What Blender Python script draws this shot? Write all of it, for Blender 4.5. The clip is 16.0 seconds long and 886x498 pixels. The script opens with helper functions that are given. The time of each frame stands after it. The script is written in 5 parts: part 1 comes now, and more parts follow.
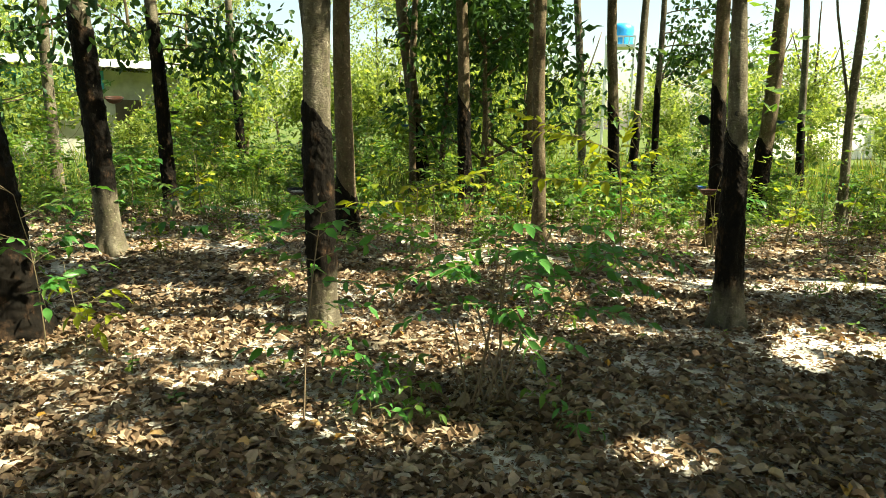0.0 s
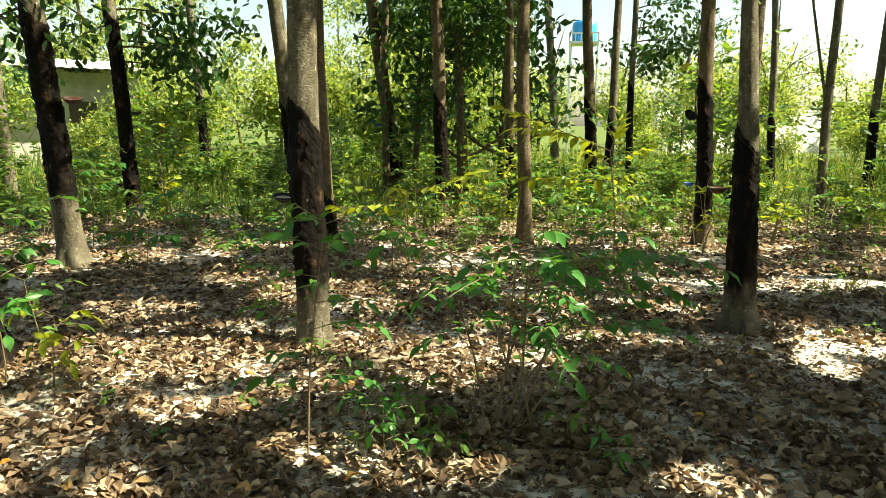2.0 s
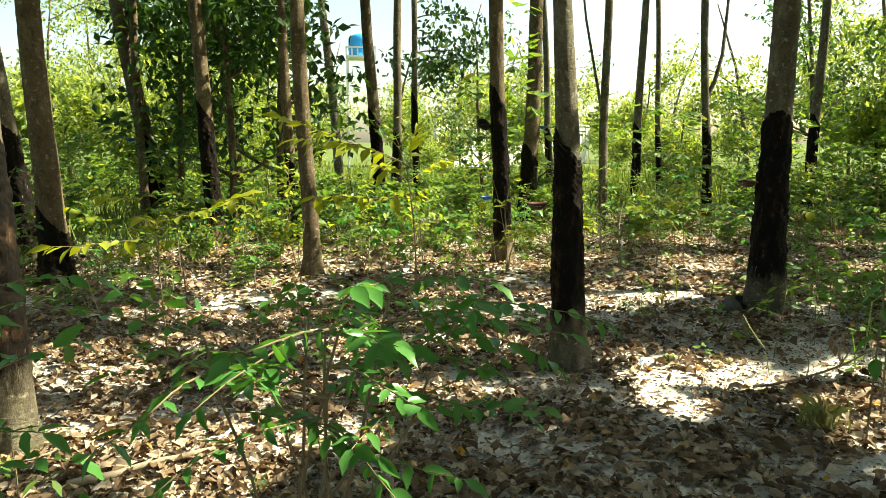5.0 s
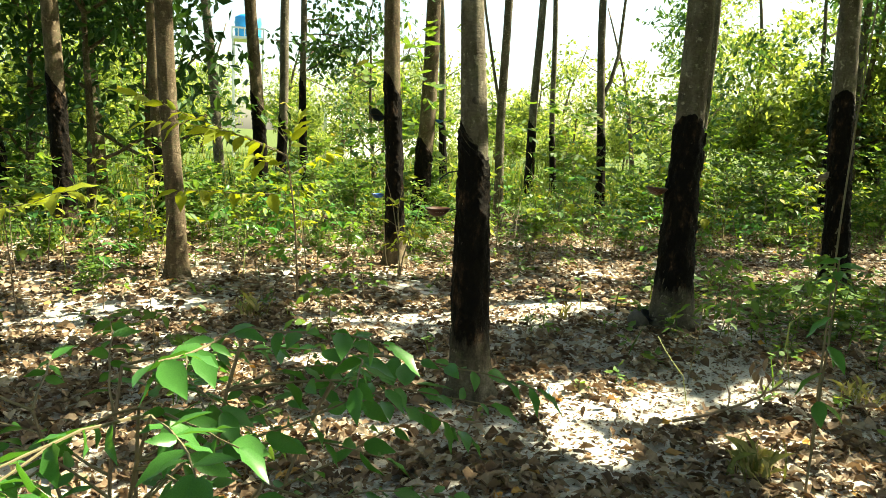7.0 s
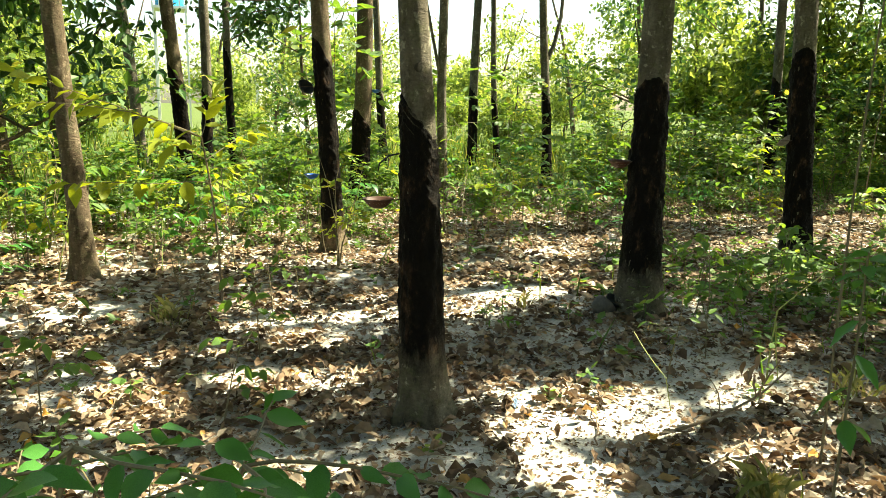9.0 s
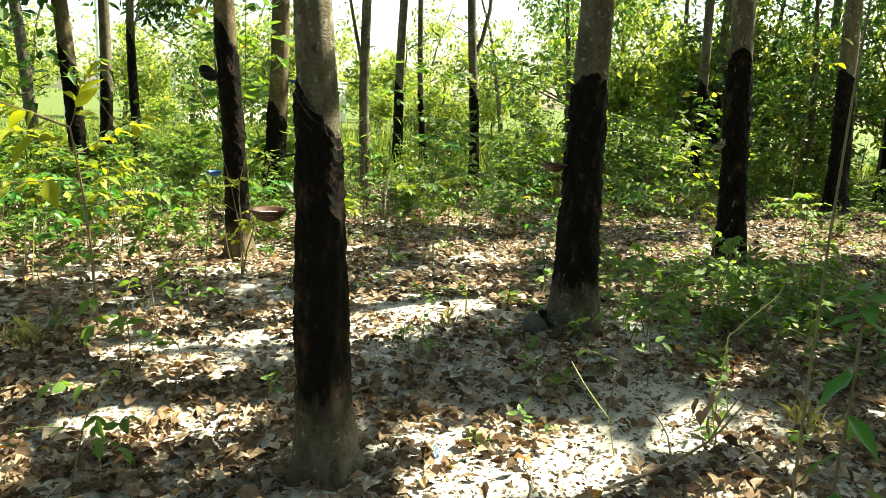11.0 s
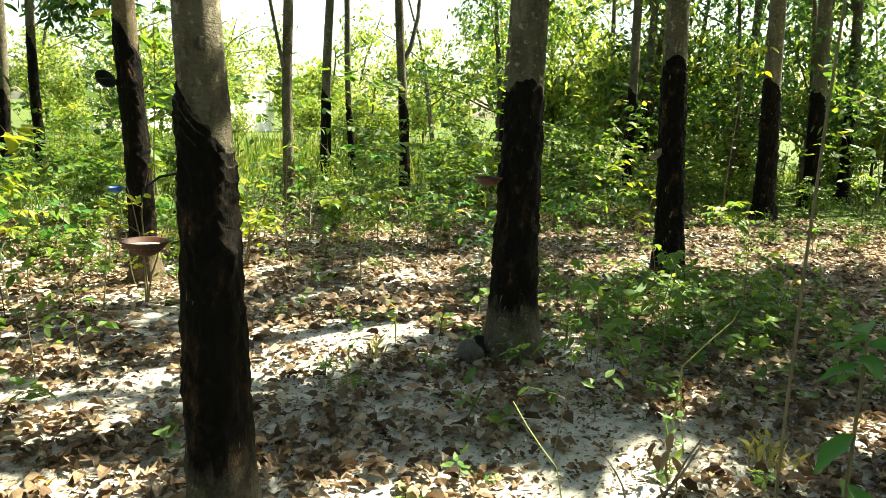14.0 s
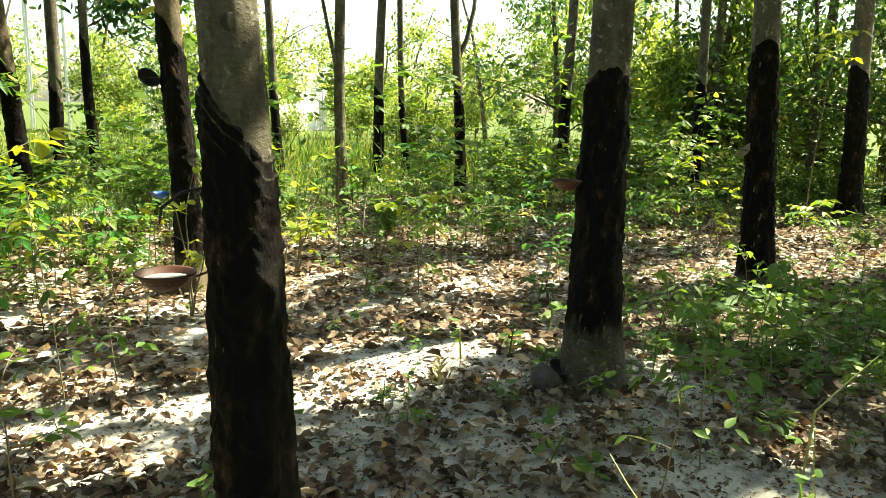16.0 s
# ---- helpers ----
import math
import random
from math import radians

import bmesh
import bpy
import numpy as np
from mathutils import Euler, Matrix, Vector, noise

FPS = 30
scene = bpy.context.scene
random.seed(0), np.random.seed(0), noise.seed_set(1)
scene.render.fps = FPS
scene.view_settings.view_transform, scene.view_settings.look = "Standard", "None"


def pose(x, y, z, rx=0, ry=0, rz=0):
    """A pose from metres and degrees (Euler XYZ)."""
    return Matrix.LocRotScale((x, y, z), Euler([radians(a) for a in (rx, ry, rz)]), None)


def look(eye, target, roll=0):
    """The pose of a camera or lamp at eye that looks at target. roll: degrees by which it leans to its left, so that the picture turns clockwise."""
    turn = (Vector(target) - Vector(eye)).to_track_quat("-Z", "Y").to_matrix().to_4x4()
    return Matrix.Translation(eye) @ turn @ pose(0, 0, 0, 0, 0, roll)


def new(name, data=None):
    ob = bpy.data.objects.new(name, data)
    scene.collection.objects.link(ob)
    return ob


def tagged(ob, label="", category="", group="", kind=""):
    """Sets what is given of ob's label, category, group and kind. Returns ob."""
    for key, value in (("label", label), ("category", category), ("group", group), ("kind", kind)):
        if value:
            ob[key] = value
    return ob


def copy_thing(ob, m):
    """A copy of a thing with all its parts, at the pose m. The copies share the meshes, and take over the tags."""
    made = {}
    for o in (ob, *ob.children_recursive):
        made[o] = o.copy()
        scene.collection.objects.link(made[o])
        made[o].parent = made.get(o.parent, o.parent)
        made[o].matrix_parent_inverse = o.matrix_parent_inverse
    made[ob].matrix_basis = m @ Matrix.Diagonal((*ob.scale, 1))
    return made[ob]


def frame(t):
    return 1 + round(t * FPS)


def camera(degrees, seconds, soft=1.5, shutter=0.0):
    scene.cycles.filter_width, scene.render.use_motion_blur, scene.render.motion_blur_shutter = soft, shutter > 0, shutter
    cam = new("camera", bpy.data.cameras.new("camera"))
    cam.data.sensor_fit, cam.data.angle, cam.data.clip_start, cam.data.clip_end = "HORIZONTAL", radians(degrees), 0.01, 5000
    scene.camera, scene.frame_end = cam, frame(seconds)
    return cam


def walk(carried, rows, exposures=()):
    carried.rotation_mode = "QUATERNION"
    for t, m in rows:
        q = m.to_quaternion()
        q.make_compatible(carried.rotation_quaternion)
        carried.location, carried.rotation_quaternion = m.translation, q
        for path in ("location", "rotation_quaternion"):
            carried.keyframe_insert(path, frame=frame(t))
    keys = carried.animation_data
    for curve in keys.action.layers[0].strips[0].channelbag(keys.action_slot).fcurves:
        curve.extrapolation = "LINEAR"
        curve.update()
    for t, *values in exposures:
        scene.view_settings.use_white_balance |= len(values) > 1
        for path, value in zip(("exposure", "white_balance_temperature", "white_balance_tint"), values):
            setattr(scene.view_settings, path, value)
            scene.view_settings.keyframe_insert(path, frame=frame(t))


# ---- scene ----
cam = camera(62.8, 16.0, soft=0.8)
PATH = [
    (0, (0.415, 0.027, 1.525), (0.31, 1.995, 1.186), 1.4),
    (0.5, (0.366, 0.134, 1.53), (0.219, 2.094, 1.161), 2.7),
    (1, (0.243, 0.245, 1.532), (0.22, 2.225, 1.248), 1.4),
    (1.5, (0.156, 0.281, 1.531), (0.128, 2.264, 1.269), 0.6),
    (2, (0.141, 0.403, 1.516), (0.138, 2.374, 1.175), 0.7),
    (2.5, (0.187, 0.623, 1.514), (0.253, 2.604, 1.247), -0.4),
    (3, (0.169, 0.812, 1.495), (0.27, 2.775, 1.125), 0.7),
    (3.5, (0.076, 1.058, 1.499), (0.451, 3.01, 1.274), 0.7),
    (4, (0.046, 1.149, 1.484), (0.317, 3.104, 1.16), 1.0),
    (4.5, (0.141, 1.37, 1.459), (0.489, 3.309, 1.115), -0.7),
    (5, (0.249, 1.541, 1.458), (0.822, 3.435, 1.165), 0.1),
    (5.2, (0.28, 1.593, 1.454), (0.913, 3.459, 1.11), 0.6),
    (7.5, (0.604, 2.359, 1.465), (1.525, 4.106, 1.146), 1.4),
    (8, (0.721, 2.504, 1.473), (1.704, 4.188, 1.027), 0.8),
    (8.5, (0.725, 2.667, 1.493), (1.708, 4.368, 1.116), 0.8),
    (10.8, (1.091, 3.169, 1.48), (2.182, 4.787, 1.04), 2.8),
    (11, (1.125, 3.252, 1.484), (2.279, 4.837, 1.092), 2.5),
    (11.5, (1.15, 3.331, 1.497), (2.341, 4.905, 1.179), 2.0),
    (12, (1.161, 3.382, 1.493), (2.399, 4.918, 1.163), 2.0),
    (12.5, (1.171, 3.415, 1.489), (2.423, 4.934, 1.133), 0.8),
    (13, (1.182, 3.411, 1.485), (2.467, 4.894, 1.098), 2.2),
    (13.5, (1.303, 3.488, 1.474), (2.653, 4.919, 1.113), 1.4),
    (14, (1.416, 3.57, 1.483), (2.714, 5.047, 1.122), 2.4),
    (14.5, (1.467, 3.579, 1.49), (2.754, 5.068, 1.13), 1.0),
    (15, (1.546, 3.74, 1.474), (2.797, 5.274, 1.184), 1.9),
    (15.5, (1.604, 3.896, 1.49), (2.842, 5.451, 1.268), 1.5),
    (16, (1.664, 4.019, 1.476), (2.852, 5.583, 1.101), 1.5),
]
EXPOSURES = [(0, 1.86, 7700, -3), (4.2, 1.90, 7700, -3), (7, 2.14, 7600, -3), (16, 2.22, 7300, -3)]
walk(cam, [(t, look(e, g, r)) for t, e, g, r in PATH], EXPOSURES)

SUN_EL, SUN_BEARING = radians(50), radians(94)
SUN_DIR = Vector((math.sin(SUN_BEARING) * math.cos(SUN_EL), math.cos(SUN_BEARING) * math.cos(SUN_EL), math.sin(SUN_EL)))

# ---- world and sun ----
world = bpy.data.worlds.new("sky")
scene.world = world
world.use_nodes = True
wn = world.node_tree
sky = wn.nodes.new("ShaderNodeTexSky")
sky.sky_type, sky.sun_disc = "NISHITA", False
sky.sun_elevation, sky.sun_rotation = SUN_EL, SUN_BEARING
sky.air_density, sky.dust_density, sky.ozone_density = 1.0, 2.0, 0.7
wn.nodes["Background"].inputs["Strength"].default_value = 0.08
wn.links.new(sky.outputs["Color"], wn.nodes["Background"].inputs["Color"])
lamp = bpy.data.lights.new("sun", "SUN")
lamp.energy, lamp.angle, lamp.color = 5.0, radians(0.5), (1.0, 0.93, 0.80)
new("sun", lamp).matrix_world = look((0, 0, 0), -SUN_DIR)


# ---- materials ----
def mat(name):
    m = bpy.data.materials.new(name)
    m.use_nodes = True
    nt = m.node_tree
    return m, nt, nt.nodes, nt.links, nt.nodes["Principled BSDF"]


def tex_noise(nt, scale, detail=4.0, rough=0.6, stretch=None, coords="Object"):
    co = nt.nodes.new("ShaderNodeTexCoord")
    n = nt.nodes.new("ShaderNodeTexNoise")
    n.inputs["Scale"].default_value, n.inputs["Detail"].default_value, n.inputs["Roughness"].default_value = scale, detail, rough
    if stretch:
        mp = nt.nodes.new("ShaderNodeMapping")
        mp.inputs["Scale"].default_value = stretch
        nt.links.new(co.outputs[coords], mp.inputs["Vector"])
        nt.links.new(mp.outputs["Vector"], n.inputs["Vector"])
    else:
        nt.links.new(co.outputs[coords], n.inputs["Vector"])
    return n.outputs["Fac"]


def ramp(nt, fac, stops):
    r = nt.nodes.new("ShaderNodeValToRGB")
    while len(r.color_ramp.elements) < len(stops):
        r.color_ramp.elements.new(0.5)
    for el, (p, c) in zip(r.color_ramp.elements, stops):
        el.position, el.color = p, (*c, 1)
    nt.links.new(fac, r.inputs["Fac"])
    return r.outputs["Color"]


def mixed(nt, a, b, fac, mode="MIX"):
    m = nt.nodes.new("ShaderNodeMix")
    m.data_type, m.blend_type = "RGBA", mode
    for sock, v in ((m.inputs["A"], a), (m.inputs["B"], b)):
        if isinstance(v, tuple):
            sock.default_value = (*v, 1)
        else:
            nt.links.new(v, sock)
    if isinstance(fac, float):
        m.inputs["Factor"].default_value = fac
    else:
        nt.links.new(fac, m.inputs["Factor"])
    return m.outputs["Result"]


def bump(nt, bsdf, height, strength, distance):
    b = nt.nodes.new("ShaderNodeBump")
    b.inputs["Strength"].default_value, b.inputs["Distance"].default_value = strength, distance
    nt.links.new(height, b.inputs["Height"])
    nt.links.new(b.outputs["Normal"], bsdf.inputs["Normal"])


def leaf_material(name, stops, glow=0.45, rough=0.5, warm=(1.25, 1.15, 0.45), shine=0.28):
    """Thin leaf: glossy cuticle over a body that lets light through; colour varies leaf by leaf."""
    m, nt, nodes, links, b = mat(name)
    geo = nodes.new("ShaderNodeNewGeometry")
    col = ramp(nt, geo.outputs["Random Per Island"], stops)
    fine = tex_noise(nt, 45, 3)
    col = mixed(nt, col, ramp(nt, fine, [(0.3, (0.7, 0.7, 0.7)), (0.7, (1.15, 1.15, 1.15))]), 0.8, "MULTIPLY")
    links.new(col, b.inputs["Base Color"])
    b.inputs["Roughness"].default_value, b.inputs["Specular IOR Level"].default_value = rough, shine
    tr = nodes.new("ShaderNodeBsdfTranslucent")
    links.new(mixed(nt, col, warm, 1.0, "MULTIPLY"), tr.inputs["Color"])
    mx = nodes.new("ShaderNodeMixShader")
    mx.inputs["Fac"].default_value = glow
    links.new(b.outputs["BSDF"], mx.inputs[1])
    links.new(tr.outputs["BSDF"], mx.inputs[2])
    links.new(mx.outputs["Shader"], nodes["Material Output"].inputs["Surface"])
    return m


def plain(name, colour, rough=0.6, metal=0.0, grain=0.25, scale=30):
    m, nt, nodes, links, b = mat(name)
    n = tex_noise(nt, scale, 5)
    lo, hi = tuple(c * (1 - grain) for c in colour), tuple(min(1, c * (1 + grain)) for c in colour)
    links.new(ramp(nt, n, [(0.3, lo), (0.7, hi)]), b.inputs["Base Color"])
    b.inputs["Roughness"].default_value, b.inputs["Metallic"].default_value = rough, metal
    bump(nt, b, n, 0.3, 0.003)
    return m


def bark_colour(nt, dark, mid, pale, moss=(0.13, 0.13, 0.07)):
    big = tex_noise(nt, 5, 6, 0.65, (1, 1, 0.55))
    fine = tex_noise(nt, 38, 6, 0.7, (1, 1, 1.8))
    spots = tex_noise(nt, 14, 5, 0.75)
    col = ramp(nt, big, [(0.25, dark), (0.5, mid), (0.75, pale)])
    col = mixed(nt, col, moss, ramp(nt, spots, [(0.50, (0, 0, 0)), (0.64, (0.7, 0.7, 0.7))]))
    lichen = tex_noise(nt, 22, 4, 0.6)
    col = mixed(nt, col, tuple(min(1, c * 1.45) for c in pale), ramp(nt, lichen, [(0.59, (0, 0, 0)), (0.66, (0.75, 0.75, 0.75))]))
    cracks = tex_noise(nt, 16, 7, 0.8, (1, 1, 0.35))
    col = mixed(nt, col, ramp(nt, cracks, [(0.34, (0.35, 0.33, 0.30)), (0.5, (1, 1, 1))]), 0.85, "MULTIPLY")
    return mixed(nt, col, ramp(nt, fine, [(0.3, (0.55, 0.55, 0.55)), (0.65, (1.12, 1.12, 1.12))]), 0.9, "MULTIPLY"), fine


def bark_material(name, dark, mid, pale):
    m, nt, nodes, links, b = mat(name)
    col, fine = bark_colour(nt, dark, mid, pale)
    links.new(col, b.inputs["Base Color"])
    b.inputs["Roughness"].default_value, b.inputs["Specular IOR Level"].default_value = 0.9, 0.15
    bump(nt, b, fine, 0.8, 0.018)
    return m


def panel_material(name, dark, mid, pale):
    """Bark blackened by old latex; the stain thins out where the mesh attribute says so."""
    m, nt, nodes, links, b = mat(name)
    bare, _ = bark_colour(nt, dark, mid, pale)
    run = tex_noise(nt, 11, 7, 0.72, (1, 1, 0.5))
    fine = tex_noise(nt, 60, 6, 0.75, (1, 1, 0.6))
    col = ramp(nt, run, [(0.34, (0.004, 0.0035, 0.003)), (0.54, (0.008, 0.0065, 0.005)), (0.63, (0.036, 0.022, 0.014)), (0.74, (0.16, 0.105, 0.065))])
    col = mixed(nt, col, ramp(nt, fine, [(0.35, (0.5, 0.5, 0.5)), (0.7, (1.3, 1.2, 1.1))]), 0.8, "MULTIPLY")
    at = nodes.new("ShaderNodeAttribute")
    at.attribute_name = "stain"
    ragged = nodes.new("ShaderNodeMath")
    ragged.operation = "ADD"
    links.new(at.outputs["Fac"], ragged.inputs[0])
    links.new(tex_noise(nt, 18, 6, 0.75, (1, 1, 0.4)), ragged.inputs[1])
    col = mixed(nt, bare, col, ramp(nt, ragged.outputs["Value"], [(0.62, (0, 0, 0)), (1.0, (1, 1, 1))]))
    links.new(col, b.inputs["Base Color"])
    b.inputs["Roughness"].default_value, b.inputs["Specular IOR Level"].default_value = 0.66, 0.08
    bump(nt, b, mixed(nt, run, fine, 0.6), 0.9, 0.02)
    return m


def soil_material():
    m, nt, nodes, links, b = mat("sandy_soil")
    big = tex_noise(nt, 0.9, 5, 0.6)
    mid = tex_noise(nt, 6, 6, 0.7)
    fine = tex_noise(nt, 70, 5, 0.7)
    col = ramp(nt, big, [(0.3, (0.50, 0.475, 0.425)), (0.7, (0.66, 0.635, 0.575))])
    # dark soil, blackened to paint shade between litter leaves; weaker round one paler spot
    co = nodes.new("ShaderNodeTexCoord")
    pale_spot = nodes.new("ShaderNodeVectorMath")
    pale_spot.operation = "DISTANCE"
    pale_spot.inputs[1].default_value = (3.3, 5.9, 0.0)
    links.new(co.outputs["Object"], pale_spot.inputs[0])
    reach = nodes.new("ShaderNodeMath")
    reach.operation, reach.inputs[1].default_value = "MULTIPLY", 0.4
    links.new(pale_spot.outputs["Value"], reach.inputs[0])
    humus_shade = mixed(nt, ramp(nt, mid, [(0.50, (0, 0, 0)), (0.64, (0.9, 0.9, 0.9))]), ramp(nt, reach.outputs["Value"], [(0.35, (0.25, 0.25, 0.25)), (0.9, (1, 1, 1))]), 1.0, "MULTIPLY")
    col = mixed(nt, col, (0.055, 0.042, 0.031), humus_shade)
    col = mixed(nt, col, ramp(nt, fine, [(0.3, (0.6, 0.6, 0.6)), (0.65, (1.12, 1.12, 1.12))]), 0.9, "MULTIPLY")
    # the sand gives way to turf away from the trees
    co = nodes.new("ShaderNodeTexCoord")
    away = nodes.new("ShaderNodeVectorMath")
    away.operation = "DISTANCE"
    away.inputs[1].default_value = (2.0, 4.0, 0.0)
    links.new(co.outputs["Object"], away.inputs[0])
    scaled = nodes.new("ShaderNodeMath")
    scaled.operation, scaled.inputs[1].default_value = "MULTIPLY", 0.05
    links.new(away.outputs["Value"], scaled.inputs[0])
    col = mixed(nt, col, ramp(nt, mid, [(0.3, (0.05, 0.075, 0.02)), (0.7, (0.13, 0.17, 0.05))]), ramp(nt, scaled.outputs["Value"], [(0.50, (0, 0, 0)), (0.62, (1, 1, 1))]))
    links.new(col, b.inputs["Base Color"])
    b.inputs["Roughness"].default_value, b.inputs["Specular IOR Level"].default_value = 0.95, 0.1
    bump(nt, b, fine, 0.5, 0.012)
    return m


GREY = ((0.055, 0.045, 0.032), (0.135, 0.115, 0.085), (0.27, 0.245, 0.19))
BROWN = ((0.06, 0.043, 0.028), (0.13, 0.095, 0.062), (0.24, 0.19, 0.13))
BARK = bark_material("grey_bark", *GREY)
BARK_BROWN = bark_material("brown_bark", *BROWN)
PANEL = panel_material("tapped_grey_bark", *GREY)
PANEL_BROWN = panel_material("tapped_brown_bark", *BROWN)
SOIL = soil_material()
LEAF_CANOPY = leaf_material("canopy_leaf", [(0, (0.042, 0.091, 0.025)), (0.6, (0.070, 0.147, 0.035)), (0.95, (0.112, 0.196, 0.042)), (1, (0.350, 0.280, 0.070))], 0.35)
LEAF_SHRUB = leaf_material("shrub_leaf", [(0, (0.05, 0.125, 0.03)), (0.45, (0.11, 0.21, 0.05)), (0.88, (0.21, 0.32, 0.07)), (1, (0.50, 0.42, 0.11))], 0.52)
# paler than foliage is: the glow of full sun is put into the colour
LEAF_FAR_SUNLIT = leaf_material("far_sunlit_leaf", [(0, (0.10, 0.16, 0.05)), (0.5, (0.22, 0.31, 0.10)), (1, (0.44, 0.52, 0.21))], 0.6)
LEAF_MID = leaf_material("shaded_leaf", [(0, (0.08, 0.16, 0.04)), (0.6, (0.15, 0.27, 0.06)), (1, (0.26, 0.36, 0.09))], 0.52)
# dark and bluish: backlit canopy shade is worked into this leaf colour
LEAF_COOL_SHADE = leaf_material("cool_shade_leaf", [(0, (0.045, 0.105, 0.05)), (0.6, (0.08, 0.17, 0.07)), (1, (0.17, 0.28, 0.10))], 0.4)
KNOT_BARK = plain("knot_bark", (0.045, 0.037, 0.026), 0.95, scale=60)
LEAF_BROAD = leaf_material("broad_leaf", [(0, (0.045, 0.15, 0.04)), (0.6, (0.08, 0.24, 0.055)), (0.95, (0.14, 0.32, 0.07)), (1, (0.36, 0.32, 0.08))], 0.42, 0.32)
LEAF_DARK = leaf_material("dark_leaf", [(0, (0.027, 0.068, 0.021)), (0.7, (0.045, 0.112, 0.030)), (1, (0.090, 0.165, 0.045))], 0.3)
LEAF_YOUNG = leaf_material("young_leaf", [(0, (0.08, 0.17, 0.05)), (0.7, (0.14, 0.26, 0.06)), (1, (0.27, 0.36, 0.09))], 0.5)
LEAF_YELLOW = leaf_material("yellowing_leaf", [(0, (0.17, 0.27, 0.035)), (0.5, (0.29, 0.36, 0.04)), (1, (0.40, 0.41, 0.05))], 0.5)
GRASS = leaf_material("grass_blade", [(0, (0.119, 0.221, 0.051)), (0.6, (0.204, 0.306, 0.085)), (1, (0.476, 0.442, 0.187))], 0.45, 0.5)
LITTER = leaf_material("dry_leaf", [(0, (0.06, 0.040, 0.025)), (0.25, (0.135, 0.088, 0.055)), (0.55, (0.245, 0.172, 0.112)), (0.83, (0.36, 0.28, 0.20)), (0.972, (0.47, 0.40, 0.31)), (1, (0.52, 0.28, 0.05))], 0.12, 0.75, (1.1, 0.8, 0.5), 0.15)
STEM = plain("green_brown_stem", (0.16, 0.13, 0.07), 0.7)
TWIG = plain("dry_twig", (0.20, 0.145, 0.095), 0.85, scale=60)


# ---- mesh helpers ----
def part(name, data, material, parent=None, label=""):
    """One mesh object, from a bmesh or from (verts, faces), under its thing."""
    me = bpy.data.meshes.new(name)
    if isinstance(data, tuple):
        v, f = data
        f = [tuple(int(i) for i in q) for q in f] if not isinstance(f, np.ndarray) else f.tolist()
        me.from_pydata(v.tolist() if isinstance(v, np.ndarray) else v, [], f)
    else:
        data.to_mesh(me)
        data.free()
    me.materials.append(material)
    ob = new(name, me)
    if parent:
        ob.parent = parent
    if label:
        ob["label"] = label
    return ob


def smooth(ob):
    ob.data.polygons.foreach_set("use_smooth", [True] * len(ob.data.polygons))
    return ob


def empty(name, x, y, z=0.0, label="", category="", group=""):
    ob = new(name)
    ob.location = (x, y, z)
    return tagged(ob, label, category, group)


def joined(parts):
    vs, fs, n = [], [], 0
    for v, f in parts:
        vs.append(np.asarray(v, float))
        fs += [tuple(i + n for i in q) for q in f]
        n += len(v)
    return np.concatenate(vs), fs


def unit(a):
    return a / np.maximum(np.linalg.norm(a, axis=-1, keepdims=True), 1e-9)


def leaf_cloud(pos, axis, length, width, fold=0.12, rng=np.random):
    """Many small pointed leaves, each folded along its midrib (two triangles)."""
    n = len(pos)
    axis = unit(axis)
    side = unit(np.cross(axis, rng.normal(0, 0.5, (n, 3)) + (0, 0, 1)))
    up = np.cross(side, axis)
    L, W = np.reshape(length * np.ones(n), (n, 1)), np.reshape(width * np.ones(n), (n, 1))
    mid = pos + axis * L * 0.45 + up * W * fold
    v = np.stack([pos, mid - side * W / 2, pos + axis * L - up * L * 0.08, mid + side * W / 2], 1).reshape(-1, 3)
    i = np.arange(n)[:, None] * 4
    return v, np.concatenate([i + [0, 1, 2], i + [0, 2, 3]], 1).reshape(-1, 3)


def oval_leaves(pos, axis, normal, length, width, curl):
    """Leaves of six points, bent along their length and rolled at the sides."""
    n = len(pos)
    axis = unit(axis)
    side = unit(np.cross(axis, normal))
    up = np.cross(side, axis)
    L, W, C = (np.reshape(k * np.ones(n), (n, 1)) for k in (length, width, curl))
    v = np.stack([pos, pos + axis * L * 0.3 - side * W * 0.5 + up * C * L * 0.5, pos + axis * L * 0.3 + side * W * 0.42 + up * C * L * 0.2,
                  pos + axis * L * 0.7 - side * W * 0.40 + up * C * L * 0.45, pos + axis * L * 0.7 + side * W * 0.46 + up * C * L * 0.75, pos + axis * L + up * C * L * 0.3], 1).reshape(-1, 3)
    i = np.arange(n)[:, None] * 6
    return v, np.concatenate([i + [0, 2, 1], i + [1, 2, 4], i + [1, 4, 3], i + [3, 4, 5]], 1).reshape(-1, 3)


